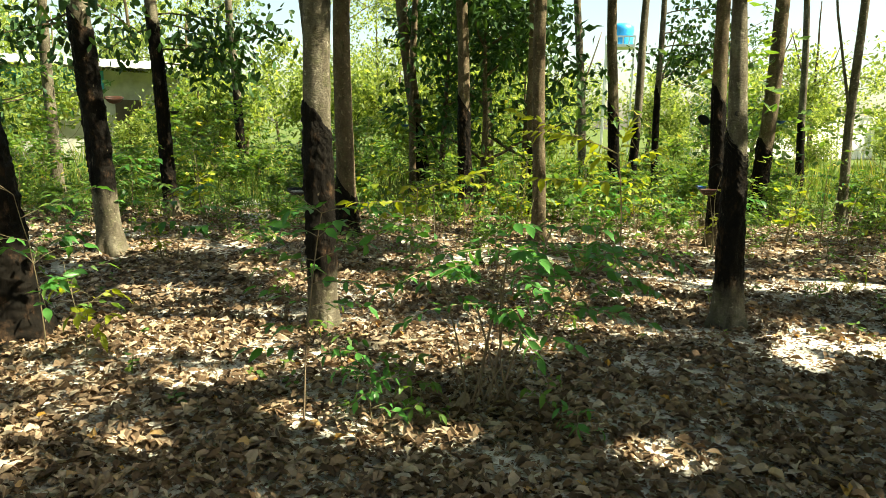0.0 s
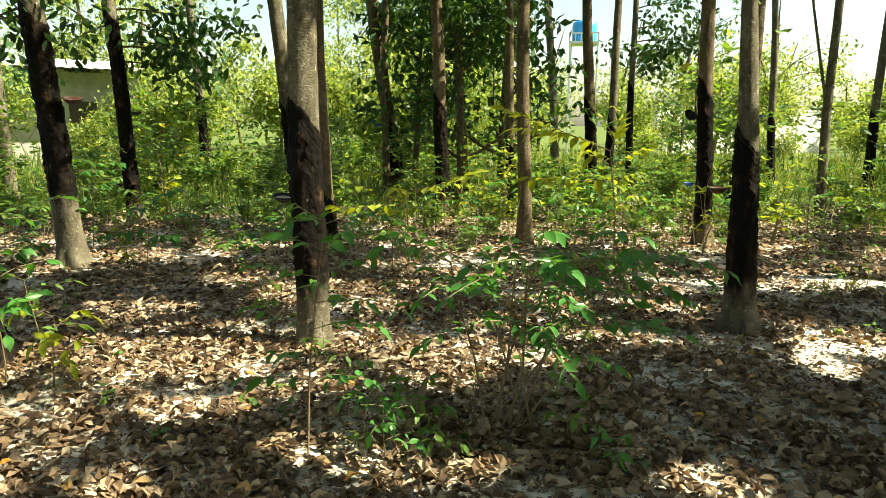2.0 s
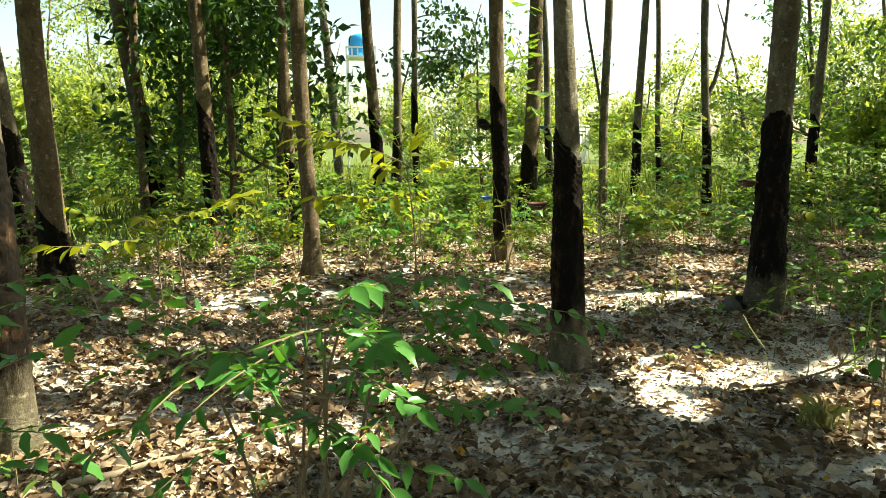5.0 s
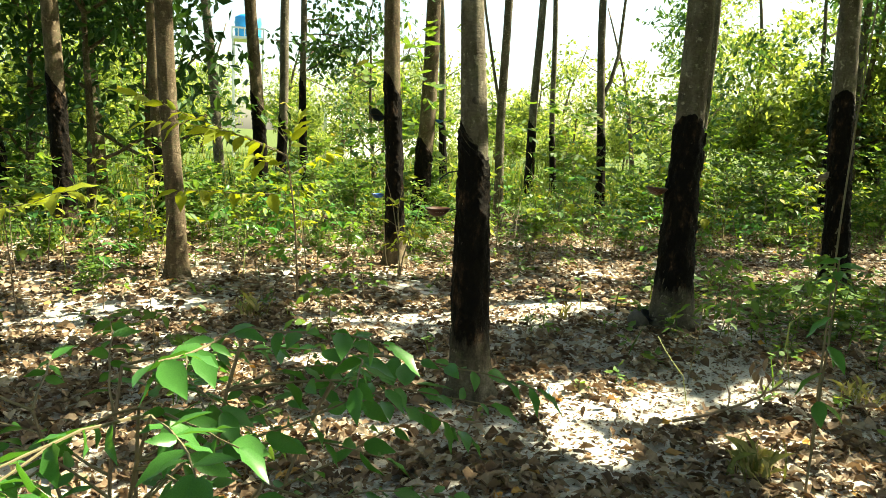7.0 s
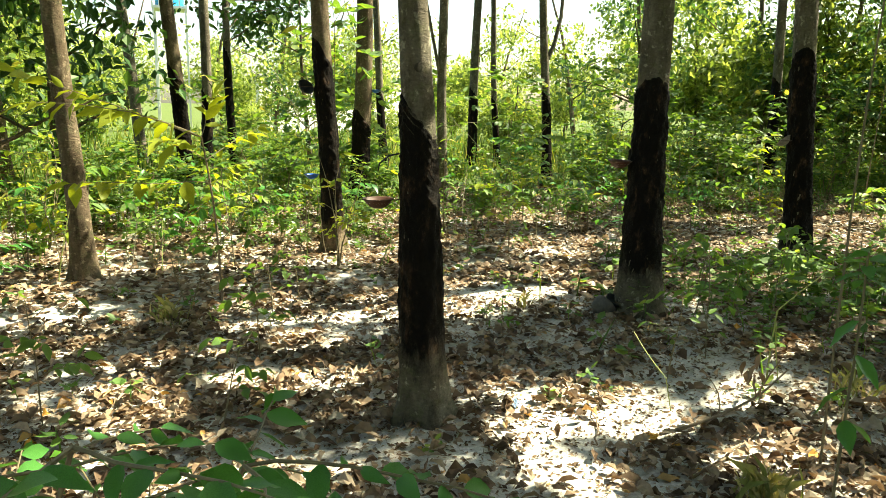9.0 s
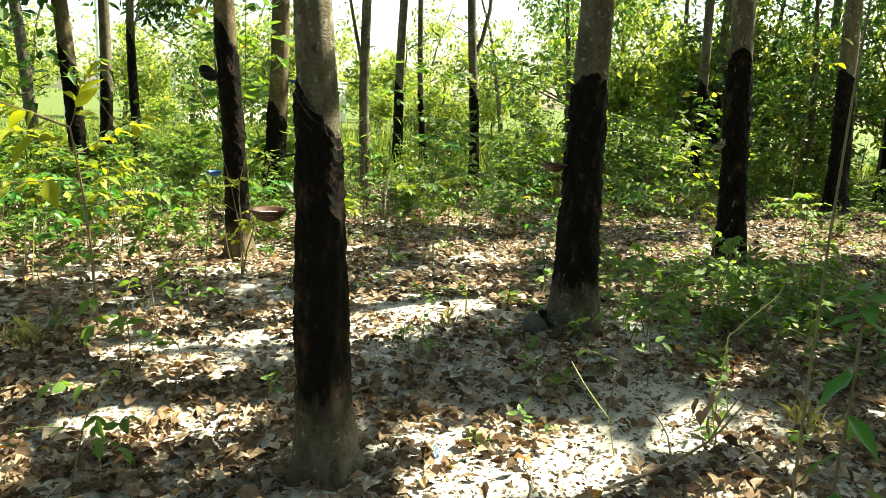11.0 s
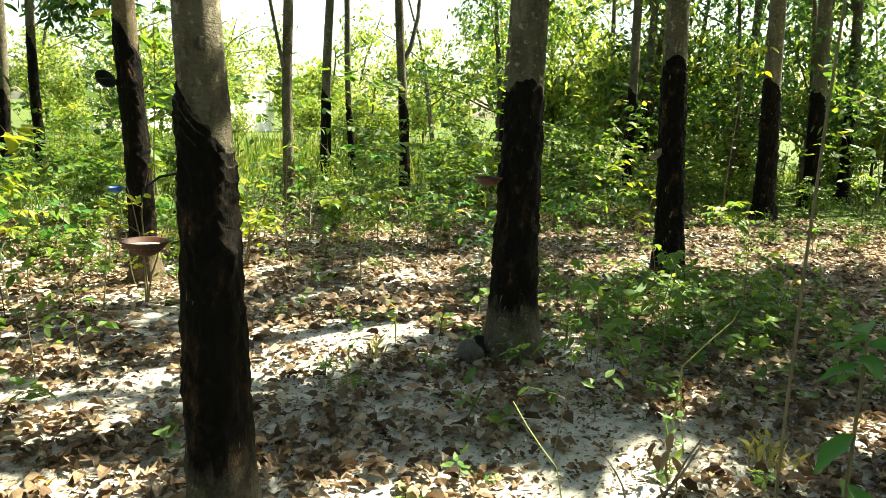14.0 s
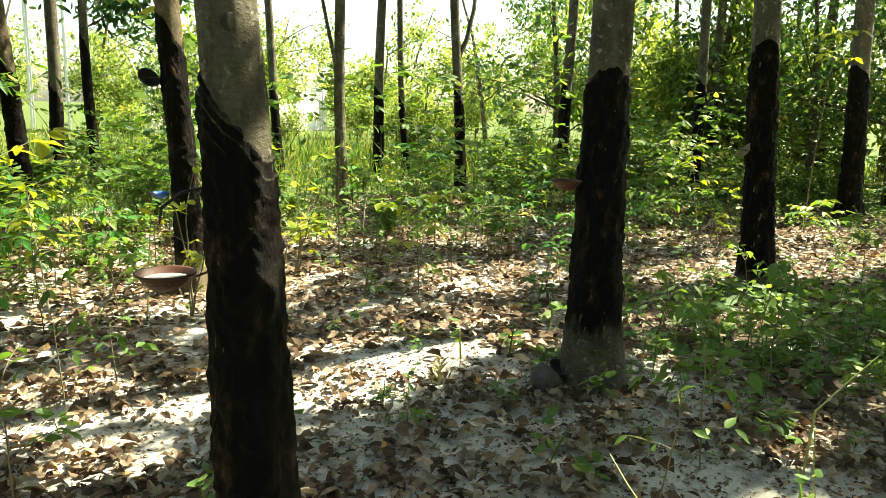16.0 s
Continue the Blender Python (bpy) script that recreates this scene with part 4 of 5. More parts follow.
CLAY = plain("grey_clay", (0.085, 0.075, 0.062), 0.85, grain=0.4)


def latex_cup(x, y, z, toward, r, material, label, tilt=0.0, latex=True):
    """A bowl hung beside a trunk by a wire hoop; toward: the trunk's middle at that height."""
    cup = empty("latex_cup", x, y, z, label, "cup", "latex cups on the trunks")
    prof = [(0.001, -0.62), (0.30, -0.60), (0.55, -0.48), (0.78, -0.26), (0.93, 0.0), (1.0, 0.03), (1.0, 0.0), (0.95, -0.03), (0.86, -0.14), (0.70, -0.34), (0.45, -0.52), (0.001, -0.56)]
    bowl = part("bowl", lathe([(a * r, h * r) for a, h in prof]), material, cup)
    smooth(bowl)
    bowl.rotation_euler = (tilt, tilt * 0.4, 0)
    if latex:
        fill = part("latex", lathe([(0.001, -0.20 * r), (0.4 * r, -0.17 * r), (0.76 * r, -0.19 * r), (0.80 * r, -0.24 * r)], 18), LATEX, cup, "dried milky latex")
        fill.rotation_euler = bowl.rotation_euler
    d = Vector((toward[0] - x, toward[1] - y, 0))
    a0 = math.atan2(d.y, d.x)
    hoop = [(r * 0.98 * math.cos(a0 + k / 20 * 6.283), r * 0.98 * math.sin(a0 + k / 20 * 6.283), -0.02 * r) for k in range(21)]
    part("wire_hoop", tube(hoop, 0.0022, 5), WIRE, cup)
    s = d.normalized()
    part("wire_hook", tube([(s.x * r, s.y * r, -0.01), (s.x * (d.length * 0.6 + r * 0.4), s.y * (d.length * 0.6 + r * 0.4), 0.015), (d.x * 0.97, d.y * 0.97, 0.02)], 0.003, 5), WIRE, cup)
    return cup


def cup_on(tx, ty, lx, ly, tr, z, side, r, material, label, gap=0.012, **kw):
    """side: the bearing, in degrees from +x, on which the cup hangs from its trunk."""
    cx, cy = tx + lx * z, ty + ly * z
    a = radians(side)
    d = tr + r + gap
    return latex_cup(cx + d * math.cos(a), cy + d * math.sin(a), z, (cx, cy), r, material, label, **kw)


cup_on(2.38, 5.72, -.054, -.004, .091, 1.07, 150, .073, CUP_BROWN, "reddish-brown plastic latex cup with dried latex, wired to the trunk")
cup_on(4.65, 6.56, .033, .042, .115, 1.13, 160, .085, CUP_BROWN, "dark brown latex cup wired to the trunk", tilt=0.05)
cup_on(3.49, 9.72, -.039, -.012, .098, 1.66, 165, .085, CUP_BLACK, "tilted black latex cup hung high on the trunk", tilt=0.9, latex=False)
cup_on(3.49, 9.72, -.039, -.012, .098, 0.80, 165, .075, CUP_BLUE, "blue plastic latex cup low on the trunk", latex=False)
cup_on(5.2, 13.0, .027, -.014, .12, 1.72, -15, .08, CUP_BLUE, "blue plastic latex cup on a brown trunk", latex=False)
cup_on(7.62, 7.31, -.076, .016, .122, 1.22, 165, .08, CUP_GREY, "tilted grey latex cup on the trunk", tilt=-0.7, latex=False)
cup_on(-0.76, 5.28, -.008, -.001, .102, 1.02, 170, .075, CUP_BLACK, "black latex cup beside the peeling trunk", tilt=0.15)
cup_on(-0.72, 14.3, -.135, -.003, .125, 1.5, 185, .085, CUP_BLUE, "small blue latex cup on a leaning trunk", latex=False)
cup_on(-4.32, 10.82, -.067, -.006, .098, 1.62, 10, .075, CUP_BLACK, "dark latex cup on a thin black trunk", latex=False)
cup_on(-4.32, 10.82, -.067, -.006, .098, 0.60, 190, .07, CUP_BLACK, "dark latex cup low on a thin trunk", latex=False)
cup_on(-3.72, 7.84, -.079, -.006, .135, 1.72, 0, .10, CUP_BROWN, "brown latex cup on the black trunk", tilt=0.2, latex=False)

# bowl lying at the foot of the stout tree, with a dark cup in it
pot = empty("fallen_bowl", 4.36, 6.64, 0.055, "dark grey clay bowl tipped over at a tree foot", "bowl")
bowl = part("bowl", lathe([(a * 0.085, h * 0.10) for a, h in [(0.001, -0.62), (0.35, -0.60), (0.68, -0.46), (0.92, -0.15), (1.0, 0.22), (0.97, 0.62), (0.90, 0.62), (0.90, 0.2), (0.80, -0.12), (0.55, -0.38), (0.001, -0.5)]]), CLAY, pot)
smooth(bowl).rotation_euler = (0.5, 0.75, 0.6)
tilted = latex_cup(4.455, 6.60, 0.12, (4.60, 6.62), 0.075, CUP_BLACK, "black plastic cup leaning at a tree foot", tilt=0.45, latex=False)

# spouts: small dark metal channels driven into the bark
for x, y, z, a, d in [(2.38 - .068, 5.72, 1.27, 165, 0.086), (4.65 + .043, 6.56 + 0.055, 1.42, 150, 0.12)]:
    sp = empty("latex_spout", x + d * math.cos(radians(a)), y + d * math.sin(radians(a)), z, "dark metal spout stuck in the bark", "spout")
    c, s_ = math.cos(radians(a)), math.sin(radians(a))
    part("channel", tube([(-0.02 * c, -0.02 * s_, 0.01), (0.03 * c, 0.03 * s_, 0.0), (0.075 * c, 0.075 * s_, -0.035), (0.082 * c, 0.082 * s_, -0.075)], [0.004, 0.0045, 0.004, 0.002], 6), CUP_BLACK, sp)

# ---- saplings near the path ----
LEAF_MESHES = {}


def leaf_mesh(material, k):
    """One broad leaf, a metre long, along +x; three slightly different forms for each material."""
    if (material.name, k) not in LEAF_MESHES:
        r = np.random.RandomState(70 + k)
        v, f = broad_leaves(np.zeros((1, 3)), [[1.0, 0, 0]], 1.0, [0.43, 0.38, 0.47][k], r, [0.16, 0.30, 0.08][k])
        v[:, 2] += 0.03 * np.sin(v[:, 0] * 14 + k) * (np.abs(v[:, 1]) > 0.05)
        me = bpy.data.meshes.new("leaf")
        me.from_pydata(v.tolist(), [], f.tolist())
        me.materials.append(material)
        me.polygons.foreach_set("use_smooth", [True] * len(me.polygons))
        LEAF_MESHES[material.name, k] = me
    return LEAF_MESHES[material.name, k]


def add_leaf(plant, pos, axis, length, material, rng, roll=0.35):
    ob = new("leaf", leaf_mesh(material, rng.randint(3)))
    a = Vector(axis).normalized()
    side = a.cross(Vector((rng.normal(0, roll), rng.normal(0, roll), 1))).normalized()
    up = side.cross(a).normalized()
    if up.z < 0:
        up, side = -up, -side
    m = Matrix((a, up.cross(a), up)).transposed().to_4x4()
    ob.parent = plant
    ob.matrix_local = Matrix.Translation(pos) @ m @ Matrix.Scale(length, 4)


def leafy_branch(plant, start, direction, length, n, leaf, material, rng, rise=-0.03, thick=0.004, wood=None, droop=-0.25):
    ln = wander(start, direction, length, 8, rng, 0.07, rise)
    part("branch", tube(ln, np.linspace(thick, 0.0015, 9), 5), wood or STEM, plant)
    for k in range(n):
        t = 0.18 + 0.82 * (k + 0.5) / n
        i = min(7, int(t * 8))
        p = ln[i] + (ln[i + 1] - ln[i]) * (t * 8 - i)
        d = unit(ln[i + 1] - ln[i])
        s = np.cross(d, (0, 0, 1)) * (1 if k % 2 else -1)
        ax = d * rng.uniform(0.3, 0.8) + s * rng.uniform(0.6, 1.1) + (0, 0, rng.uniform(droop - 0.25, droop + 0.35)) + rng.normal(0, 0.28, 3)
        add_leaf(plant, p, ax, leaf * rng.uniform(0.55, 1.25), material, rng, 0.6)
    add_leaf(plant, ln[-1], ln[-1] - ln[-2] + (0, 0, -0.02), leaf * 1.1, material, rng)
    return ln


def stem(plant, pts, r0, r1, wood=None):
    part("stem", tube(pts, np.linspace(r0, r1, len(pts)), 6), wood or STEM, plant)


# spreading sapling that the camera passes: several stems, wide flat sprays
rng = np.random.RandomState(41)
pl = empty("sapling", 0.42, 3.90, 0, "spreading wild sapling with broad dark green leaves", "sapling")
for k, (dx, dy, h) in enumerate([(-0.10, -0.12, 0.90), (0.30, -0.28, 0.98), (0.10, 0.08, 0.92), (0.36, -0.05, 0.74), (0.20, -0.16, 0.86), (0.50, -0.15, 1.06), (0.64, -0.04, 1.04), (-0.42, -0.04, 0.86), (-0.30, -0.24, 0.74)]):
    ln = wander((0.03 * k - 0.06, 0.02 * (k % 2), -0.02), (dx * 0.9, dy * 0.9, 1), h, 7, rng, 0.06)
    stem(pl, ln, 0.007, 0.004, TWIG)
    for j in range(5):
        a = math.atan2(dy, dx) + (j - 2) * 0.85 + rng.uniform(-0.3, 0.3)
        leafy_branch(pl, ln[-1 - j // 2], (math.cos(a) + 0.15, math.sin(a) - 0.10, 0.30), rng.uniform(0.40, 0.66), rng.randint(9, 13), 0.080, LEAF_BROAD, rng, -0.05, droop=-0.30)
for k in range(8):
    # bare twiggy shoots about its foot
    a = rng.uniform(0, 6.28)
    part("twig", tube(wander((rng.normal(0, 0.07), rng.normal(0, 0.06), -0.01), (0.35 * math.cos(a), 0.35 * math.sin(a), 1), rng.uniform(0.2, 0.5), 5, rng, 0.12), np.linspace(0.003, 0.001, 6), 4), TWIG, pl)

# thin upright sapling
pl = empty("sapling", -0.48, 3.57, 0, "thin upright sapling with dark green leaves", "sapling")
ln = wander((0, 0, -0.02), (0.02, 0, 1), 1.10, 9, rng, 0.025)
stem(pl, ln, 0.006, 0.003, TWIG)
for i, a, n in [(9, 0.2, 7), (9, 2.2, 6), (9, 4.4, 6), (8, 2.6, 7), (8, -0.9, 7), (7, 0.6, 7), (7, 3.6, 7), (6, -0.6, 7), (6, 1.8, 6), (5, 2.9, 6), (5, 0.2, 6), (4, 4.4, 6), (3, 3.6, 5), (3, 0.3, 4)]:
    leafy_branch(pl, ln[i], (math.cos(a), math.sin(a), 0.4), 0.30, n, 0.085, LEAF_BROAD, rng, -0.05, 0.0025)

def spray_sapling(x, y, h, n_branch, leaf, material, rng, label):
    """A thin upright stem with level side shoots, each bearing leaves left and right."""
    pl = empty("sapling", x, y, float(ground_z(x, y)), label, "sapling", "wild saplings on the plantation floor")
    ln = wander((0, 0, -0.02), (rng.normal(0, 0.1), rng.normal(0, 0.1), 1), h, 8, rng, 0.04)
    part("stem", tube(ln, np.linspace(0.0035 + 0.004 * h, 0.002, 9), 5), TWIG, pl)
    sets = []
    for k in range(n_branch):
        a = k * 2.4 + rng.uniform(-0.5, 0.5)
        i = 8 - (k * 5) // n_branch
        sh = wander(ln[i], (math.cos(a), math.sin(a), rng.uniform(0.05, 0.5)), rng.uniform(0.22, 0.5) * (0.5 + 0.5 * h), 5, rng, 0.08, -0.04)
        part("branch", tube(sh, np.linspace(0.003, 0.0012, 6), 4), STEM, pl)
        n = rng.randint(6, 10)
        t = np.linspace(0.15, 1.0, n) * 5
        j = np.minimum(t.astype(int), 4)
        pos = sh[j] + (sh[j + 1] - sh[j]) * (t - j)[:, None]
        d = unit(sh[j + 1] - sh[j])
        side = unit(np.cross(d, (0, 0, 1.0))) * np.where(np.arange(n) % 2, 1.0, -1.0)[:, None]
        ax = d * rng.uniform(0.3, 0.7, (n, 1)) + side * rng.uniform(0.7, 1.1, (n, 1)) + np.stack([np.zeros(n), np.zeros(n), rng.normal(-0.22, 0.22, n)], 1)
        size = leaf * rng.uniform(0.6, 1.25, n)
        sets.append(broad_leaves(pos, ax, size, size * rng.uniform(0.38, 0.5, n), rng, rng.uniform(0.1, 0.35)))
    smooth(part("foliage", joined(sets), material, pl))


rng = np.random.RandomState(77)
TRUNKS = [(o.location.x, o.location.y) for o in scene.objects if o.name.startswith("rubber_tree")]
placed = 0
while placed < 82:
    x = rng.uniform(-6.5, 11)
    near = float(np.interp(x, [-6, -2, 2, 4, 8, 11], [7.6, 7.4, 7.8, 8.6, 8.0, 7.4]))
    y = near + 4.6 * rng.rand() ** 1.25
    if min(math.hypot(x - a, y - b) for a, b in TRUNKS) < 0.3 or (0.0 < x < 1.6 and 8.0 < y < 8.6) or (1.4 < x < 5.0 and y < 10.4 and rng.rand() < 0.88):
        continue
    kind = rng.rand()
    yellow = -1.5 < x < 3.2 and kind < 0.5
    m, word = (LEAF_YELLOW, "yellow-green") if yellow or kind < 0.12 else (LEAF_BROAD, "dark green") if kind > 0.75 else (LEAF_YOUNG, "bright green") if kind > 0.4 else (LEAF_SHRUB, "light green")
    h = rng.uniform(0.3, 1.05) * (1.25 if kind < 0.2 else 1.0)
    spray_sapling(x, y, h, int(3 + 4 * h * rng.uniform(0.7, 1.2)), rng.uniform(0.09, 0.15), m, rng, f"{'knee-high' if h < 0.6 else 'waist-high'} thin sapling with {word} leaves in level sprays")
    placed += 1

# sapling with sunlit yellow-green leaves on a long arching shoot
rng = np.random.RandomState(43)
pl = empty("sapling", 1.95, 8.00, 0, "sunlit sapling with yellow-green leaves on arching shoots", "sapling")
ln = wander((0, 0, -0.02), (-0.03, 0, 1), 1.28, 8, rng, 0.03)
stem(pl, ln, 0.010, 0.006, TWIG)
leafy_branch(pl, ln[-1], (-1.0, 0.05, 0.40), 1.2, 18, 0.19, LEAF_YELLOW, rng, -0.025, 0.006, droop=-0.35)
leafy_branch(pl, ln[-2], (-0.6, -0.3, 0.5), 0.5, 9, 0.17, LEAF_YELLOW, rng, -0.02)
leafy_branch(pl, ln[-1], (0.3, 0.2, 0.9), 0.35, 7, 0.16, LEAF_YELLOW, rng)
leafy_branch(pl, ln[-1], (-0.95, -0.55, 0.42), 1.1, 17, 0.175, LEAF_YELLOW, rng, -0.03, 0.006, droop=-0.45)
leafy_branch(pl, ln[-2], (0.8, 0.3, 0.35), 0.55, 8, 0.16, LEAF_YELLOW, rng, -0.03, droop=-0.45)
leafy_branch(pl, ln[-3], (-0.9, -0.2, 0.1), 0.9, 14, 0.18, LEAF_YELLOW, rng, -0.02, droop=-0.5)
leafy_branch(pl, ln[-4], (0.5, -0.6, 0.3), 0.4, 5, 0.10, LEAF_YOUNG, rng)
leafy_branch(pl, ln[3], (-0.5, -0.6, 0.3), 0.35, 5, 0.10, LEAF_YOUNG, rng)

# second one, further along
pl = empty("sapling", -0.15, 6.55, 0, "sunlit sapling with pale yellow-green level sprays", "sapling")
ln = wander((0, 0, -0.02), (0.0, -0.05, 1), 0.98, 8, rng, 0.03)
stem(pl, ln, 0.008, 0.004, TWIG)
leafy_branch(pl, ln[-1], (0.8, -0.75, 0.2), 0.78, 13, 0.13, LEAF_YELLOW, rng, -0.01, 0.004)
leafy_branch(pl, ln[-2], (-0.9, -0.3, 0.1), 0.6, 11, 0.13, LEAF_YELLOW, rng, -0.01)
leafy_branch(pl, ln[-4], (0.3, -0.8, 0.2), 0.45, 6, 0.10, LEAF_YOUNG, rng)
leafy_branch(pl, ln[-4], (-0.6, 0.5, 0.2), 0.4, 6, 0.10, LEAF_YOUNG, rng)

# big-leaved plant close to the end of the path, beside a tall bare one
pl = empty("sapling", 3.14, 4.11, 0, "sapling with large glossy green leaves beside the path", "sapling")
ln = wander((0, 0, -0.02), (0.02, 0.02, 1), 1.06, 9, rng, 0.02)
stem(pl, ln, 0.006, 0.004, STEM)
for k in range(9):
    a = k * 2.4 + 0.5
    add_leaf(pl, ln[9] - (0, 0, 0.012 * k), (math.cos(a), math.sin(a), 0.12 - 0.05 * k), rng.uniform(0.09, 0.145), LEAF_BROAD, rng)
for k, i in enumerate([7, 6, 6, 5, 4, 4]):
    a = 2.6 + k * 1.9
    add_leaf(pl, ln[i], (math.cos(a), math.sin(a), -0.75), rng.uniform(0.11, 0.155), LEAF_BROAD, rng)
pl = empty("sapling", 3.57, 4.42, 0, "tall thin sapling with a bare brown stem", "sapling")
ln = wander((0, 0, -0.02), (0.05, 0.02, 1), 2.7, 12, rng, 0.012)
stem(pl, ln, 0.0058, 0.0035, STEM)
for i, a in [(12, 0.3), (12, 2.4), (11, 2.1), (11, 4.6), (10, 3.9), (10, 0.9), (9, 5.2)]:
    add_leaf(pl, ln[i], (math.cos(a), math.sin(a), -0.3), rng.uniform(0.10, 0.15), LEAF_BROAD, rng)

# smaller plants standing singly on the floor
SMALL = [(-0.25, 3.78, 0.34, 8, 0.065, LEAF_BROAD, "dark leafy seedling in shade"), (-0.12, 3.55, 0.30, 8, 0.06, LEAF_BROAD, "dark leafy seedling in shade"), (0.12, 3.62, 0.22, 7, 0.06, LEAF_YOUNG, "low bright green seedling in shade"),
         (-0.36, 4.05, 0.32, 7, 0.06, LEAF_BROAD, "dark leafy seedling in shade"), (-2.35, 4.35, 1.05, 12, 0.10, LEAF_BROAD, "tall dark seedling before a black trunk"), (0.9, 3.35, 0.2, 5, 0.06, LEAF_BROAD, "low dark seedling in litter"),
         (-2.05, 4.30, 0.42, 9, 0.10, LEAF_YELLOW, "low bush with yellow-green broad leaves"), (-2.35, 4.75, 0.55, 7, 0.09, LEAF_YOUNG, "leafy seedling at a dark trunk"),
         (-1.05, 5.35, 0.40, 5, 0.085, LEAF_YOUNG, "seedling with bright leaves at a tree foot"), (-0.55, 4.55, 0.38, 4, 0.07, LEAF_YOUNG, "small seedling in the leaf litter"),
         (2.5, 7.9, 0.42, 5, 0.075, LEAF_YOUNG, "seedling with shiny leaves in sunlight"), (2.2, 7.6, 0.50, 4, 0.06, LEAF_YOUNG, "thin seedling on pale sand"),
         (2.85, 9.4, 0.62, 8, 0.09, LEAF_YOUNG, "bushy seedling beside a brown trunk"), (2.35, 9.2, 0.7, 7, 0.085, LEAF_YOUNG, "bushy dark green seedling"),
         (3.44, 6.6, 0.18, 4, 0.05, LEAF_YOUNG, "tiny feathery seedling on bare sand"), (3.82, 5.5, 0.55, 4, 0.06, LEAF_YOUNG, "thin seedling with few round leaves"),
         (4.28, 5.62, 0.72, 5, 0.09, LEAF_YOUNG, "thin sapling with pale torn leaves"), (4.75, 6.15, 0.40, 3, 0.07, LEAF_YOUNG, "seedling in front of a tree foot"),
         (5.3, 5.9, 0.70, 9, 0.09, LEAF_YOUNG, "leafy seedling in the shaded green patch"), (5.9, 6.3, 0.62, 9, 0.085, LEAF_YOUNG, "leafy seedling in the shaded green patch"),
         (5.6, 6.8, 0.48, 8, 0.085, LEAF_SHRUB, "low spreading seedling in shade"), (6.3, 5.9, 0.85, 9, 0.09, LEAF_SHRUB, "tall leafy seedling in shade"), (6.6, 6.8, 0.6, 9, 0.08, LEAF_SHRUB, "leafy seedling near a black trunk"),
         (5.48, 8.9, 1.35, 7, 0.075, LEAF_SHRUB, "tall thin sapling with sparse leaves"), (4.9, 8.6, 0.55, 6, 0.07, LEAF_YOUNG, "seedling with pale upturned leaves"),
         (0.05, 3.95, 0.26, 6, 0.07, LEAF_YOUNG, "low seedling with bright green leaflets"), (0.75, 3.75, 0.22, 4, 0.07, LEAF_YOUNG, "low dark seedling in leaf litter"),
         (1.0, 5.1, 0.35, 4, 0.06, LEAF_YOUNG, "thin seedling with drooping leaves"), (1.5, 6.1, 0.42, 6, 0.075, LEAF_YOUNG, "seedling spreading over litter"), (0.75, 6.4, 0.62, 8, 0.085, LEAF_YOUNG, "leafy green sapling on the floor"),
         (1.9, 6.9, 0.55, 8, 0.08, LEAF_YOUNG, "leafy green sapling on the floor"), (-0.25, 7.4, 0.6, 8, 0.085, LEAF_SHRUB, "sapling with sunlit leaves"), (-0.6, 8.6, 0.7, 8, 0.085, LEAF_YELLOW, "sapling with sunlit yellow-green leaves"),
         (2.66, 11.3, 0.75, 10, 0.12, LEAF_BROAD, "bushy dark green seedling in shade"), (3.05, 10.6, 0.6, 10, 0.11, LEAF_BROAD, "bushy dark green seedling in shade"), (2.3, 10.3, 0.65, 10, 0.11, LEAF_BROAD, "bushy dark green seedling in shade"),
         (2.0, 9.6, 0.55, 9, 0.11, LEAF_BROAD, "low dark green seedling on shaded litter"), (1.75, 10.9, 0.8, 10, 0.12, LEAF_BROAD, "bushy dark green seedling in shade"), (4.2, 11.2, 0.6, 10, 0.11, LEAF_YOUNG, "bushy green seedling in shade"),
         (4.9, 10.4, 0.55, 9, 0.10, LEAF_YOUNG, "leafy green seedling on shaded litter"), (6.2, 9.9, 0.7, 10, 0.11, LEAF_YOUNG, "bushy green seedling in shade"), (7.4, 9.2, 0.6, 10, 0.10, LEAF_YOUNG, "leafy green seedling on shaded litter")]
for x, y, h, nb, lf, m, label in SMALL:
    pl = empty("seedling", x, y, float(ground_z(x, y)), label, "seedling")
    ln = wander((0, 0, -0.02), (rng.normal(0, 0.08), rng.normal(0, 0.08), 1), h, 7, rng, 0.05)
    stem(pl, ln, 0.0045, 0.002)
    for k in range(nb):
        a = k * 2.4 + rng.uniform(-0.4, 0.4)
        leafy_branch(pl, ln[min(7, 3 + k % 5)], (math.cos(a), math.sin(a), 0.45), h * rng.uniform(0.2, 0.42) + 0.05, rng.randint(3, 5), lf, m, rng, -0.05, 0.002)

# tall sapling with a bright yellow leaf head, in the far undergrowth
pl = empty("sapling", 11.1, 8.65, 0, "tall thin sapling with a sunlit yellow leaf head", "sapling")
ln = wander((0, 0, -0.02), (0.0, 0.02, 1), 2.55, 9, rng, 0.02)
stem(pl, ln, 0.010, 0.005, TWIG)
for k in range(7):
    leafy_branch(pl, ln[9 - k // 3], (math.cos(k * 2.4), math.sin(k * 2.4), 0.25), 0.3, 5, 0.13, LEAF_YELLOW, rng)

